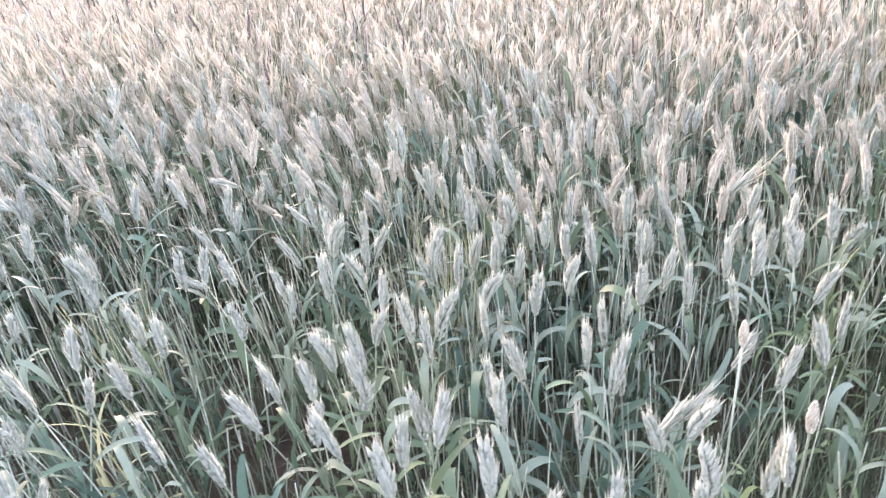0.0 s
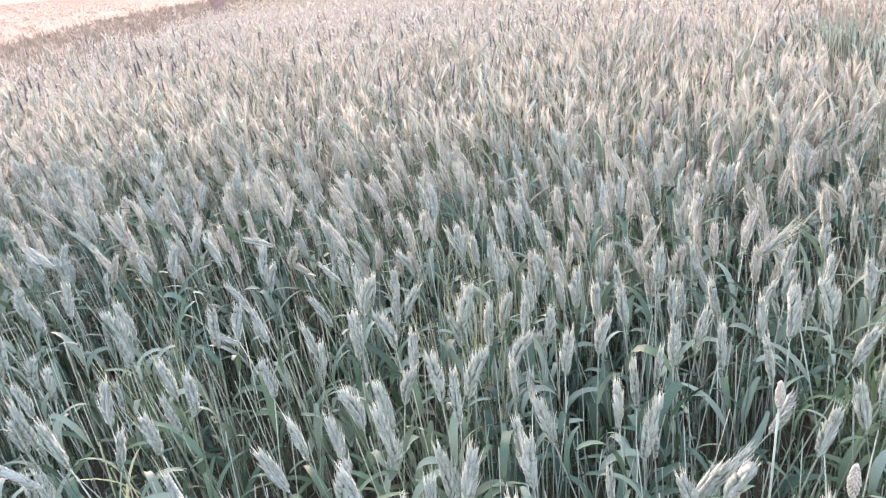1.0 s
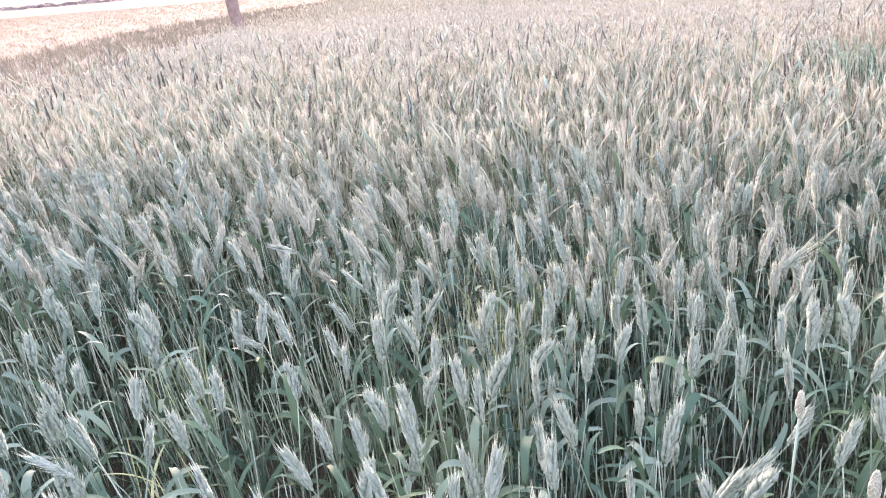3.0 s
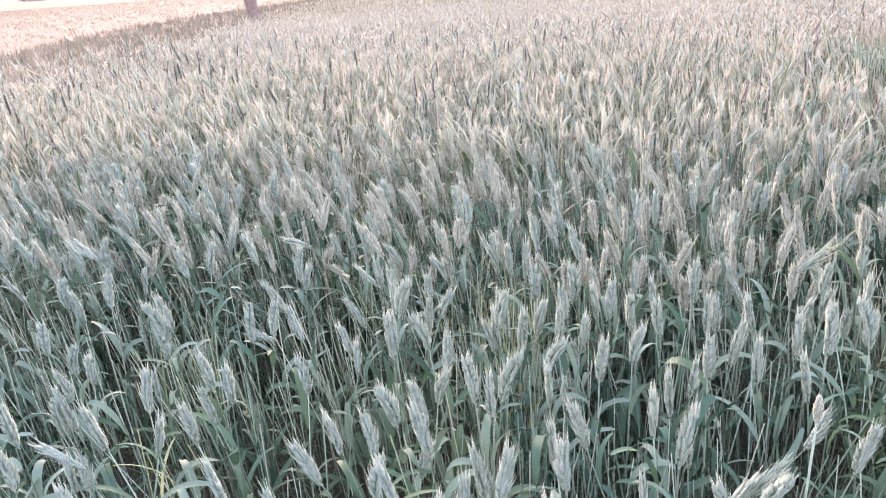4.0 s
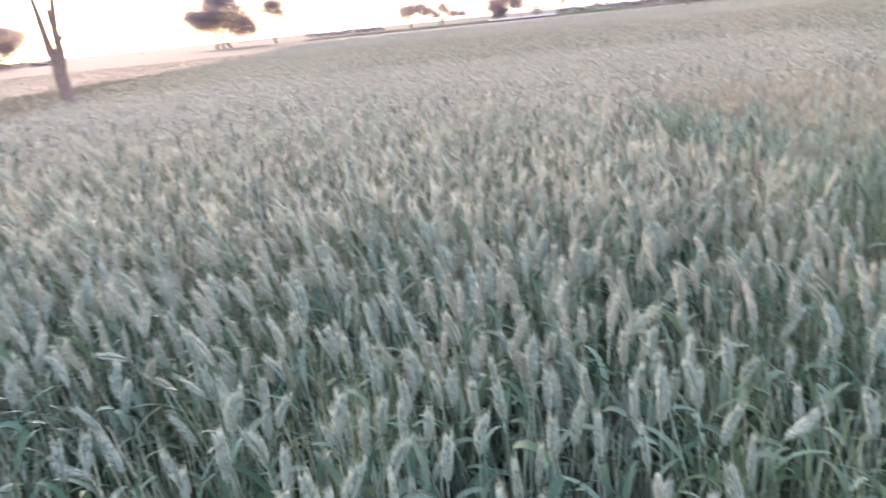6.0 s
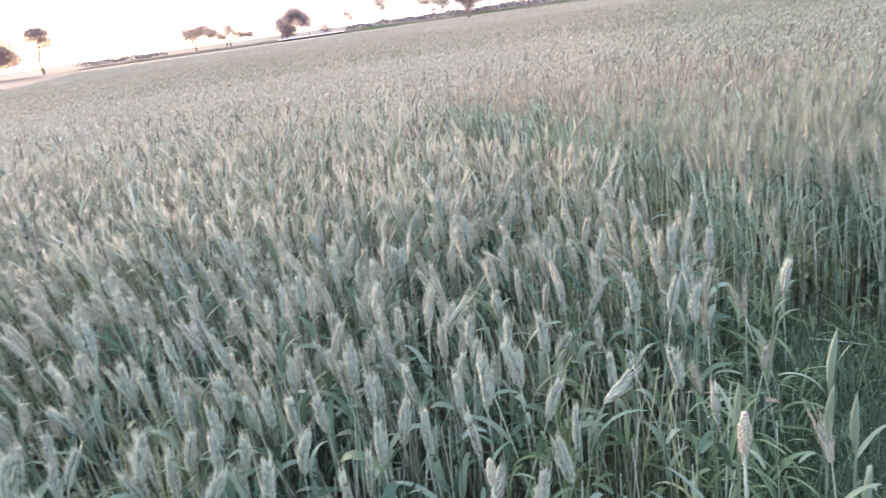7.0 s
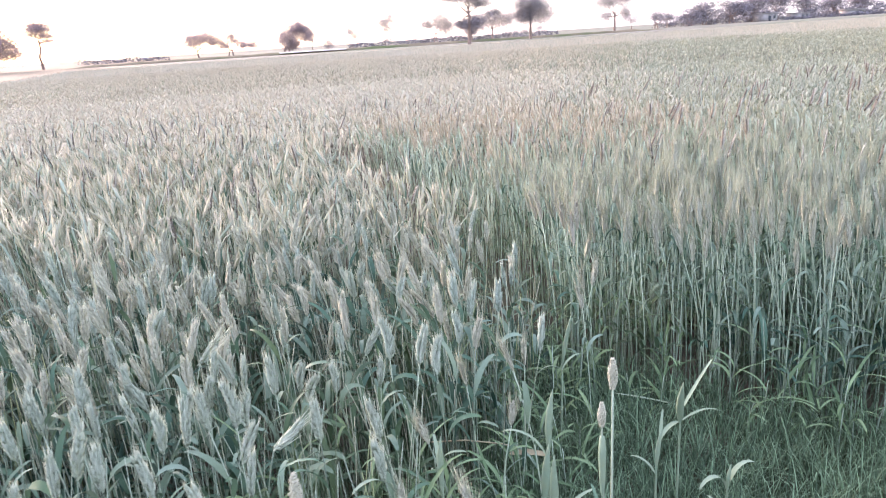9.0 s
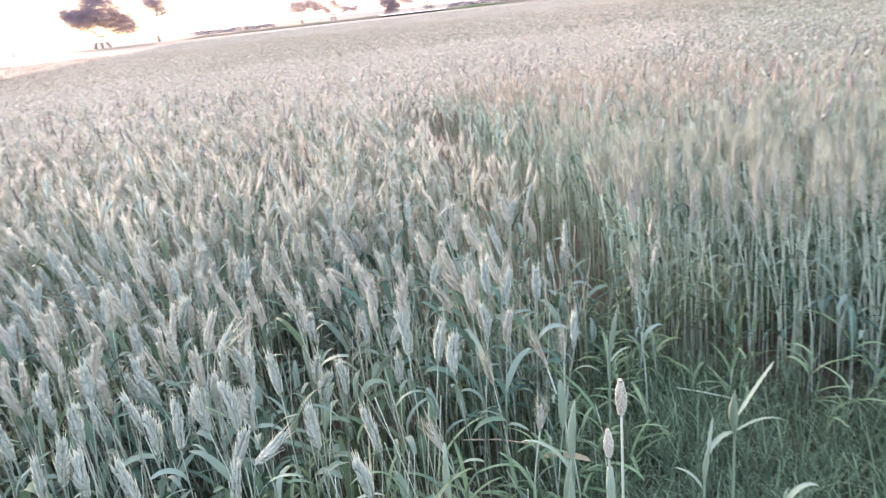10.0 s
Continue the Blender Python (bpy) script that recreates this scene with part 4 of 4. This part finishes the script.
def shoot(foot, pod_base, pod_tip, girth, leaves, seed, label):
    """A young cereal shoot: stalk, swollen sheath from pod_base to pod_tip, and broad blades (height, azimuth, rise, droop, length, width)."""
    r = np.random.default_rng(seed)
    root = new("cereal_shoot")
    tagged(root, label, "wheat", "shoots in the grass")
    root.location = (*foot, 0)
    a, b = np.array(pod_base) - (*foot, 0), np.array(pod_tip) - (*foot, 0)
    part("stem", Soup().add(*tube([a * 0, a * (0.6, 0.3, 0.5), a, a + (b - a) * 0.3], [0.0045, 0.004, 0.0036, 0.003], 6)), SHEATH, root, smooth=True)
    side = np.cross(b - a, (0.3, 1, 0.1))
    side = side / np.linalg.norm(side) * girth * 0.4
    pod = [a + (b - a) * q + side * math.sin(3.1 * q) for q in (0.0, 0.18, 0.4, 0.65, 0.85, 1.0)]
    part("sheath", Soup().add(*tube(pod, [0.0038, girth * 0.7, girth, girth * 0.85, girth * 0.45, 0.001], 8)), SHEATH, root, smooth=True)
    for h, az, rise, droop, length, width in leaves:
        p = a * (h / a[2]) if h < a[2] else a + (b - a) * (h - a[2]) / (b[2] - a[2])
        part("leaf", Soup().add(*blade(r, p, az, length, width, rise, droop, 8, 0.35)), SHEATH, root, smooth=True)
    return root


shoot((2.10, 1.99), (2.104, 1.984, 0.43), (2.05, 1.88, 0.64), 0.0135, ((0.50, 0.3, 0.85, 0.15, 0.22, 0.014), (0.44, 3.6, 0.25, 1.5, 0.15, 0.02), (0.44, 0.1, 0.4, 1.3, 0.2, 0.012)), 21,
      "pale green cereal shoot with forked leaves in the grass")
shoot((1.97, 1.91), (1.975, 1.908, 0.33), (1.99, 1.905, 0.47), 0.0085, ((0.3, 2.4, 1.1, 1.6, 0.12, 0.014), (0.42, 0.9, 1.2, 0.3, 0.12, 0.012)), 22,
      "pale green cereal shoot with an upright sheath in the grass")
shoot((2.1, 1.71), (2.104, 1.705, 0.36), (2.11, 1.70, 0.44), 0.006, ((0.34, 3.3, 1.35, 3.0, 0.17, 0.022), (0.36, 0.1, 1.3, 2.6, 0.16, 0.02), (0.2, 1.6, 1.2, 1.8, 0.14, 0.014)), 23,
      "short cereal shoot with two arched leaves in the grass")
shoot((1.87, 2.5), (1.883, 2.49, 0.47), (1.915, 2.46, 0.69), 0.0095, ((0.45, 0.4, 0.7, 1.2, 0.12, 0.012),), 24, "slender cereal shoot at the wheat's edge")
shoot((1.555, 1.80), (1.56, 1.80, 0.54), (1.575, 1.795, 0.74), 0.0125, ((0.5, 2.6, 1.2, 1.9, 0.2, 0.016), (0.56, 5.6, 1.4, 0.5, 0.15, 0.012)), 25,
      "pale shoot with a broad swollen sheath beside the wheat")
shoot((1.53, 1.77), (1.535, 1.775, 0.37), (1.55, 1.77, 0.58), 0.0135, ((0.3, 3.5, 1.1, 1.7, 0.2, 0.02),), 26, "pale low shoot with a broad sheath beside the wheat")
shoot((1.52, 1.65), (1.527, 1.655, 0.42), (1.52, 1.65, 0.62), 0.0125, ((0.4, 0.2, 0.8, 1.0, 0.16, 0.016), (0.3, 4.4, 1.1, 1.4, 0.18, 0.015)), 27, "pale shoot with a long sheath in the grass")
shoot((1.35, 1.42), (1.35, 1.42, 0.42), (1.36, 1.42, 0.58), 0.011, ((0.4, 0.8, 1.0, 1.5, 0.2, 0.018), (0.36, 3.4, 1.2, 2.2, 0.2, 0.018)), 28, "broad-leaved young shoot at the edge of the grass")
shoot((1.82, 1.30), (1.82, 1.30, 0.30), (1.815, 1.30, 0.42), 0.009, ((0.28, 2.0, 1.1, 1.6, 0.18, 0.016), (0.25, 5.2, 1.2, 1.9, 0.17, 0.015)), 29, "broad-leaved young shoot low in the grass")
shoot((1.22, 1.75), (1.22, 1.75, 0.52), (1.225, 1.75, 0.68), 0.010, ((0.5, 1.5, 1.2, 1.4, 0.2, 0.016), (0.42, 4.6, 1.2, 2.2, 0.2, 0.018)), 30, "upright young shoot beside the wheat")

long_leaf = new("fallen_leaf", Soup().add(*blade(np.random.default_rng(9), (0, 0, 0), -0.29, 0.36, 0.016, -0.2, 0.15, 8, 0.3)).mesh("fallen_leaf", [SHEATH], True))
long_leaf.location = (2.22, 2.71, 0.175)
tagged(long_leaf, "long pale green blade lying across the grass", "leaf")

dry = new("dry_leaf", Soup().add(*blade(np.random.default_rng(5), (0, 0, 0), -0.35, 0.17, 0.03, 0.18, 0.6, 8, 0.5, 0.7)).mesh("dry_leaf", [DRY], True))
dry.location = (1.58, 2.30, 0.23)
tagged(dry, "withered tan leaf caught on the grass", "leaf")
fallen = new("fallen_stalk", Soup().add(*tube([(0, 0, 0), (0.12, -0.05, 0.012), (0.25, -0.09, -0.006), (0.34, -0.14, -0.02)], [0.003, 0.003, 0.0026, 0.002], 6)).mesh("fallen_stalk", [DRY], True))
fallen.location = (1.32, 2.42, 0.27)
tagged(fallen, "dry straw stalk lying across the green grass", "straw")


# ---- trees ----
def limb(soup, rng, a, b, r0, r1, wob=0.08, sides=6, n=5):
    a, b = np.asarray(a, float), np.asarray(b, float)
    s = np.linspace(0, 1, n)[:, None]
    P = a + (b - a) * s + rng.normal(0, wob * np.linalg.norm(b - a), (n, 3)) * np.sin(math.pi * s) * 0.6
    soup.add(*tube(P, np.linspace(r0, r1, n), sides))
    return P


def tree(x, y, height, blobs, trunk_r, seed, label, leaf=0.34, count=1500, fork=0.35, stems=1, z0=0.0, thin=1.0, dense=1.8, leafage=FOLIAGE):
    """A field tree: trunk with limbs into each mass of the crown, and a crown of many small leaf sprays.
    blobs: (x, z, width, height) of the crown's masses, from the tree's foot."""
    r = np.random.default_rng(seed)
    root = new("tree")
    tagged(root, label, "tree", "field trees")
    root.location = (x, y, z0 + 0.38)
    wood, crown = Soup(), Soup()
    top = np.array([r.normal(0, 0.1), r.normal(0, 0.1), height * fork])
    for k in range(stems):
        foot = np.array([(k - (stems - 1) / 2) * trunk_r * 5, r.normal(0, 0.3) if k else 0, -0.1])
        limb(wood, r, foot, top + (foot * 0.5) * (1, 1, 0), trunk_r, trunk_r * 0.7, 0.05, 7)
    for bx, bz, w, h in blobs:
        c = np.array([bx, r.normal(0, w * 0.2), bz])
        limb(wood, r, top - (0, 0, trunk_r), c, trunk_r * 0.55, trunk_r * 0.15, 0.1, 5)
        for _ in range(7):
            d = r.normal(0, 1, 3)
            d /= np.linalg.norm(d)
            limb(wood, r, c - (0, 0, h * 0.1), c + d * (w * 0.42, w * 0.42, h * 0.4), trunk_r * 0.16, 0.02, 0.12, 3, 4)
        n_big = int(92 * (0.42 / leaf) ** 2 * w * h * (0.8 + 0.5 * min(1.0, count / 3000)))
        # sprays sit in clusters, so that gaps of sky show between them
        m = max(8, int(n_big / 16))
        n = int(n_big * 1.25 * dense)
        d = r.normal(0, 1, (m, 3))
        d /= np.linalg.norm(d, axis=1)[:, None]
        cent = c + d * np.array([w * 0.5, w * 0.5, h * 0.5]) * (r.uniform(0.25, 1.0, m) ** 0.6)[:, None]
        who = r.integers(0, m, n)
        p = cent[who] + r.normal(0, 1, (n, 3)) * np.array([w, w, h * 0.8]) * 0.15 * thin
        u = r.normal(0, 1, (n, 3))
        u /= np.linalg.norm(u, axis=1)[:, None]
        v = np.cross(u, r.normal(0, 1, (n, 3)))
        v /= np.linalg.norm(v, axis=1)[:, None]
        s = 0.42 * leaf * r.uniform(0.5, 1.2, (n, 1))
        leaves = np.stack([p - u * s * 0.6 - v * s * 0.25, p + u * s * 0.6 - v * s * 0.25, p + v * s * 0.55], 1).reshape(-1, 3)
        crown.add(leaves, np.arange(n)[:, None] * 3 + (0, 1, 2))
    part("trunk", wood, BARK, root, smooth=True)
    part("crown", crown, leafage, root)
    return root


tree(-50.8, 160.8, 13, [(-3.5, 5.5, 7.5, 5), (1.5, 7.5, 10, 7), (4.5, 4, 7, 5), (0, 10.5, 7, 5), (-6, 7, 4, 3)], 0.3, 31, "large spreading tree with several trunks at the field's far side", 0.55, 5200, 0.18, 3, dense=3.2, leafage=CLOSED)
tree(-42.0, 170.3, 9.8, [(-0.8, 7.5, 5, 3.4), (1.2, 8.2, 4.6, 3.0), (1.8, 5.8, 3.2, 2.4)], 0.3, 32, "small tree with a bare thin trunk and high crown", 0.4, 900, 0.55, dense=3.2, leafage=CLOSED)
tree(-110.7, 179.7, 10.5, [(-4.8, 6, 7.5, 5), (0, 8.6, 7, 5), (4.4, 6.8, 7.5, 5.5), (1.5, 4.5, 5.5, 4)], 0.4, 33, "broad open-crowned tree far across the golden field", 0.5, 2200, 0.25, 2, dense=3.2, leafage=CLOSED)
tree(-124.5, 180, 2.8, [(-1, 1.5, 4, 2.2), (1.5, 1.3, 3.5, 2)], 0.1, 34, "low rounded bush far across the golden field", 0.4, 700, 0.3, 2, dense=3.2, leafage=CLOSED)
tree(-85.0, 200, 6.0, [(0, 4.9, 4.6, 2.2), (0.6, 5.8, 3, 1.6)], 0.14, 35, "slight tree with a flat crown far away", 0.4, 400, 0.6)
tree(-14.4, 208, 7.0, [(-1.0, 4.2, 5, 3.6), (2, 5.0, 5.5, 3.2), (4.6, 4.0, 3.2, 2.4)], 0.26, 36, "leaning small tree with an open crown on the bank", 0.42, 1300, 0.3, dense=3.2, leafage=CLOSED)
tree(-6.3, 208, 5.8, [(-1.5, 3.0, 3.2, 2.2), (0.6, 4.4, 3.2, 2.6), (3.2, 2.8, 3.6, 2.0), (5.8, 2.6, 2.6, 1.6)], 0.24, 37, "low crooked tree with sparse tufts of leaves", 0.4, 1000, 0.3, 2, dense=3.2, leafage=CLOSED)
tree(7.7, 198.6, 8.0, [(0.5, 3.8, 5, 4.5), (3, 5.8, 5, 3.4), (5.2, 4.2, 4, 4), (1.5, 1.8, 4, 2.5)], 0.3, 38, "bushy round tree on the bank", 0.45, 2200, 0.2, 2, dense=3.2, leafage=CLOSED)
tree(14.8, 208, 5.0, [(0, 3.4, 1.8, 2.4), (-0.8, 4.6, 1.6, 1.6)], 0.13, 39, "thin young tree on the bank", 0.38, 260, 0.5)
tree(20.5, 225, 3.0, [(0, 1.6, 3.6, 2.4)], 0.1, 40, "small rounded bush beside the bank", 0.4, 350, 0.3, dense=2.8)
tree(26.7, 220, 5.6, [(0, 4.4, 3.0, 2.0), (0.8, 3.2, 2, 1.4)], 0.12, 41, "slight young tree with a forked stem", 0.4, 420, 0.5, 2, dense=2.8)
tree(36.8, 220, 8.8, [(-1.2, 6.2, 3.6, 2.6), (1.6, 7.2, 4, 2.6), (0.4, 4.6, 2.6, 1.8)], 0.17, 42, "open tree with two thin leaning stems", 0.4, 1000, 0.3, 2, dense=2.8)
tree(37.6, 160, 6.5, [(-1.6, 4.0, 2.6, 2.2), (1.0, 4.8, 4.2, 3.6), (2.6, 3.2, 3, 2.6)], 0.17, 43, "medium bushy tree among thin stems", 0.38, 1100, 0.35, 2, dense=2.8)
tree(34.64, 123, 11.3, [(0.2, 8.3, 6, 4.5), (-3.2, 7.3, 3.6, 1.4), (2.2, 6.6, 4, 2.4), (0.6, 10.6, 4.4, 2.4), (-1.2, 3.3, 2.4, 1.8), (1.2, 3.4, 3, 2.2)], 0.3, 44, "tall layered tree with a straight trunk at the field's end", 0.36, 3000, 0.45, dense=2.8)
tree(46.5, 165, 6.0, [(-1, 3.6, 4, 3), (1.8, 4.0, 4, 3.6), (0.4, 2.2, 3.5, 2.4)], 0.2, 45, "bushy tree in the row at the field's end", 0.42, 1100, 0.3, 2, dense=2.8)
tree(52.6, 168, 7.2, [(-1, 4.6, 5, 3.8), (2.2, 4.2, 4.4, 3.6), (0.4, 6.2, 3.4, 2.0)], 0.22, 46, "rounded tree in the row at the field's end", 0.42, 1400, 0.35, dense=2.8)
tree(52.26, 142, 11.0, [(-0.8, 6.6, 6.2, 3.6), (1.8, 4.8, 6.6, 4.4), (2.0, 9.6, 6.0, 3.8), (-3.0, 8.8, 3.2, 1.8), (-1.8, 4.4, 4.4, 3.4)], 0.3, 47, "tall uneven tree with a straight trunk at the field's end", 0.36, 3200, 0.4, dense=2.8)
tree(62.5, 185, 3.4, [(0, 1.7, 4.5, 2.4), (3.5, 1.5, 3, 2)], 0.12, 48, "low bush at the field's end", 0.4, 600, 0.3)
tree(75.5, 200, 3.2, [(0, 1.7, 3.4, 2.4)], 0.12, 49, "small bush at the field's end", 0.4, 350, 0.3)
tree(88.1, 179.7, 11.8, [(-2.4, 7.6, 6, 5), (2.2, 8.2, 6.6, 5.4), (0, 10.0, 6, 3.2), (-2.6, 3.8, 3, 2.4), (2.8, 4.6, 3, 3)], 0.33, 50, "full round-crowned tree with a dark trunk", 0.45, 3200, 0.35)
tree(95.5, 185, 4.6, [(-0.2, 3.0, 4.6, 3.0)], 0.18, 51, "small round tree beside the larger one", 0.42, 700, 0.3)
tree(102.5, 185, 4.6, [(-1.6, 3.2, 4.4, 2.4), (1.8, 3.4, 4.4, 2.6), (4.2, 2.6, 3, 1.8)], 0.2, 52, "low spreading tree by the houses", 0.42, 900, 0.3, 2)
tree(109.5, 192, 4.0, [(0, 2.6, 3.6, 2.4)], 0.14, 53, "small ragged tree by the houses", 0.4, 350, 0.4)

GROVE = [(121, 200, 4.8, 8), (128, 203, 7.0, 11), (136, 202, 7.6, 12), (146, 206, 8.8, 12), (155, 208, 8.2, 11), (164, 206, 10.2, 7),
         (176, 208, 7.2, 9), (187, 210, 7.6, 11), (199, 204, 8.6, 13), (213, 206, 9.5, 13), (228, 208, 9.0, 14)]
for i, (gx, gy, gh, gw) in enumerate(GROVE):
    g = np.random.default_rng(70 + i)
    masses = [(g.uniform(-0.3, 0.3) * gw, gh * g.uniform(0.45, 0.8), gw * g.uniform(0.45, 0.7), gh * g.uniform(0.35, 0.5)) for _ in range(5)]
    masses += [(0, gh * 0.32, gw * 1.15, gh * 0.6)]
    tree(gx, gy, gh, masses, 0.3, 90 + i, "dense dark tree in the grove behind the houses" if gh > 7 else "lower bushy tree at the edge of the grove", 0.9, 2400, 0.25, 2, dense=1.2)


def hedge(x0, x1, y, top, seed, label):
    r = np.random.default_rng(seed)
    n = int((x1 - x0) * 14 * (1 + top))
    p = np.stack([r.uniform(x0, x1, n), y + r.normal(0, 0.6, n), np.zeros(n)], 1)
    prof = top * (0.65 + 0.35 * np.sin(p[:, 0] * 0.7 + seed) * np.sin(p[:, 0] * 0.23))
    p[:, 2] = 0.4 + prof * r.uniform(0, 1, n) ** 0.7
    u = r.normal(0, 1, (n, 3))
    u /= np.linalg.norm(u, axis=1)[:, None]
    v = np.cross(u, r.normal(0, 1, (n, 3)))
    v /= np.linalg.norm(v, axis=1)[:, None]
    s = 0.6 * r.uniform(0.5, 1.2, (n, 1))
    quad = np.stack([p - u * s * 0.6, p + v * s * 0.35, p + u * s * 0.6, p - v * s * 0.35], 1).reshape(-1, 3)
    i = np.arange(n)[:, None] * 4
    ob = new("hedge", tri_mesh("hedge", quad, np.concatenate([i + (0, 1, 2), i + (0, 2, 3)]), [FOLIAGE]))
    return tagged(ob, label, "hedge", kind="stuff")


hedge(-121, -99, 182, 2.0, 1, "low line of scrub behind the golden field")
hedge(24, 46, 205, 2.0, 2, "low scrub along the bank")
hedge(-48, -24, 230, 1.8, 3, "faint low scrub far behind the field")
hedge(112, 235, 204, 4.0, 4, "undergrowth along the foot of the grove")
hedge(146, 200, 193.5, 1.3, 7, "scrub in front of the farm houses")
hedge(38, 70, 172, 1.8, 5, "undergrowth between the trees at the field's end")
hedge(-175, -135, 190, 1.4, 6, "faint low scrub beyond the golden field")


# the bare forked tree in the grass strip
r = np.random.default_rng(8)
bare = new("bare_tree")
tagged(bare, "leafless forked tree with peeling bark at the wheat's edge", "tree")
bare.location = (-12.9, 24.1, 0)
tr = Soup()
tr.add(*tube([(0.2, 0, -0.1), (0.13, 0, 0.35), (0.02, 0, 0.9), (-0.02, 0, 1.35), (-0.08, 0.02, 1.65)], [0.29, 0.235, 0.21, 0.21, 0.17], 10))
part("trunk", tr, BARK, bare, smooth=True)
BOUGHS = (((-0.06, 0, 1.5), (-0.2, 0, 2.2), (-0.36, 0.1, 3.2), (-0.5, 0.1, 4.4), (-0.55, 0.3, 6.2)), ((0.02, 0, 1.4), (0.14, 0, 2.0), (0.13, 0, 2.7), (0.32, -0.1, 3.6), (0.5, -0.2, 4.6), (0.8, -0.2, 6.4)),
         ((0.14, 0, 2.2), (0.3, 0.05, 2.45), (0.38, 0.05, 2.8), (0.42, 0.1, 3.0)), ((0.13, 0, 2.5), (-0.02, 0.1, 3.1), (-0.05, 0.1, 3.9), (-0.15, 0.2, 5.2)))
for pts_l, rad in zip(BOUGHS, (0.165, 0.17, 0.065, 0.08)):
    part("limb", Soup().add(*tube(pts_l, np.linspace(rad, rad * 0.35, len(pts_l)), 7)), BARK, bare, smooth=True)
for k in range(14):
    src = BOUGHS[k % 2]
    p = np.array(src[1 + k % (len(src) - 1)]) + (0, 0, r.uniform(-0.3, 0.3))
    d = np.array([r.uniform(0.3, 0.9) * (-1 if k % 3 else 1), r.normal(0, 0.3), r.uniform(0.05, 0.5)])
    part("twig", Soup().add(*tube([p, p + d * 0.5 + (0, 0, 0.05), p + d], [0.018, 0.012, 0.005], 4)), BARK, bare, smooth=True)
sprig = Soup()
for k in range(60):
    p = np.array([-1.1, 0.1, 3.65]) + r.normal(0, 1, 3) * (0.22, 0.12, 0.1)
    u, v = r.normal(0, 0.05, 3), r.normal(0, 0.03, 3)
    sprig.add([p - u, p + v, p + u, p - v], [(0, 1, 2), (0, 2, 3)])
limb(sprig, r, (-0.36, 0.1, 3.3), (-1.15, 0.1, 3.65), 0.014, 0.005, 0.05, 4)
part("leaf_sprig", sprig, FOLIAGE, bare, "last small spray of leaves")


# ---- houses by the grove ----
def box(x0, x1, y0, y1, z0, z1):
    V = [(x, y, z) for z in (z0, z1) for y in (y0, y1) for x in (x0, x1)]
    Q = [(0, 1, 5, 4), (1, 3, 7, 5), (3, 2, 6, 7), (2, 0, 4, 6), (4, 5, 7, 6), (0, 2, 3, 1)]
    return V, [t for q in Q for t in ((q[0], q[1], q[2]), (q[0], q[2], q[3]))]


def house(x, y, w, h, label, mat):
    """A plain flat-roofed farm house: walls with openings, roof slab with a rim, door and windows."""
    root = new("farm_house")
    tagged(root, label, "house", "farm houses")
    root.location = (x, y, 0.2)
    wall = Soup()
    d0, d1 = -w * 0.08, w * 0.1
    w0, w1 = w * 0.24, w * 0.38
    zt = h * 0.72
    for a, b in ((-w / 2, d0), (d1, w0), (w1, w / 2)):
        wall.add(*box(a, b, 0, 0.25, 0, h))
    wall.add(*box(d0, d1, 0, 0.25, zt, h))
    wall.add(*box(w0, w1, 0, 0.25, zt, h))
    wall.add(*box(w0, w1, 0, 0.25, 0, h * 0.35))
    wall.add(*box(-w / 2, -w / 2 + 0.25, 0.25, 4, 0, h))
    wall.add(*box(w / 2 - 0.25, w / 2, 0.25, 4, 0, h))
    wall.add(*box(-w / 2, w / 2, 4, 4.25, 0, h))
    part("wall", wall, mat, root)
    part("roof", Soup().add(*box(-w / 2 - 0.25, w / 2 + 0.25, -0.3, 4.5, h + 0.002, h + 0.18)), ROOFING, root)
    part("door", Soup().add(*box(d0 + 0.03, d1 - 0.03, 0.1, 0.16, 0.02, zt - 0.03)), PAINT_DARK, root)
    part("window", Soup().add(*box(w0 + 0.03, w1 - 0.03, 0.1, 0.16, h * 0.35 + 0.03, zt - 0.03)), PAINT_DARK, root)
    return root


house(143.5, 195, 5.0, 2.3, "small whitewashed farm house with a flat roof", WHITEWASH)
house(155.2, 196, 4.6, 1.9, "low whitewashed shed with a flat roof", WHITEWASH)
house(174.5, 197, 5.5, 1.9, "low pale farm building beside the trees", WHITEWASH)
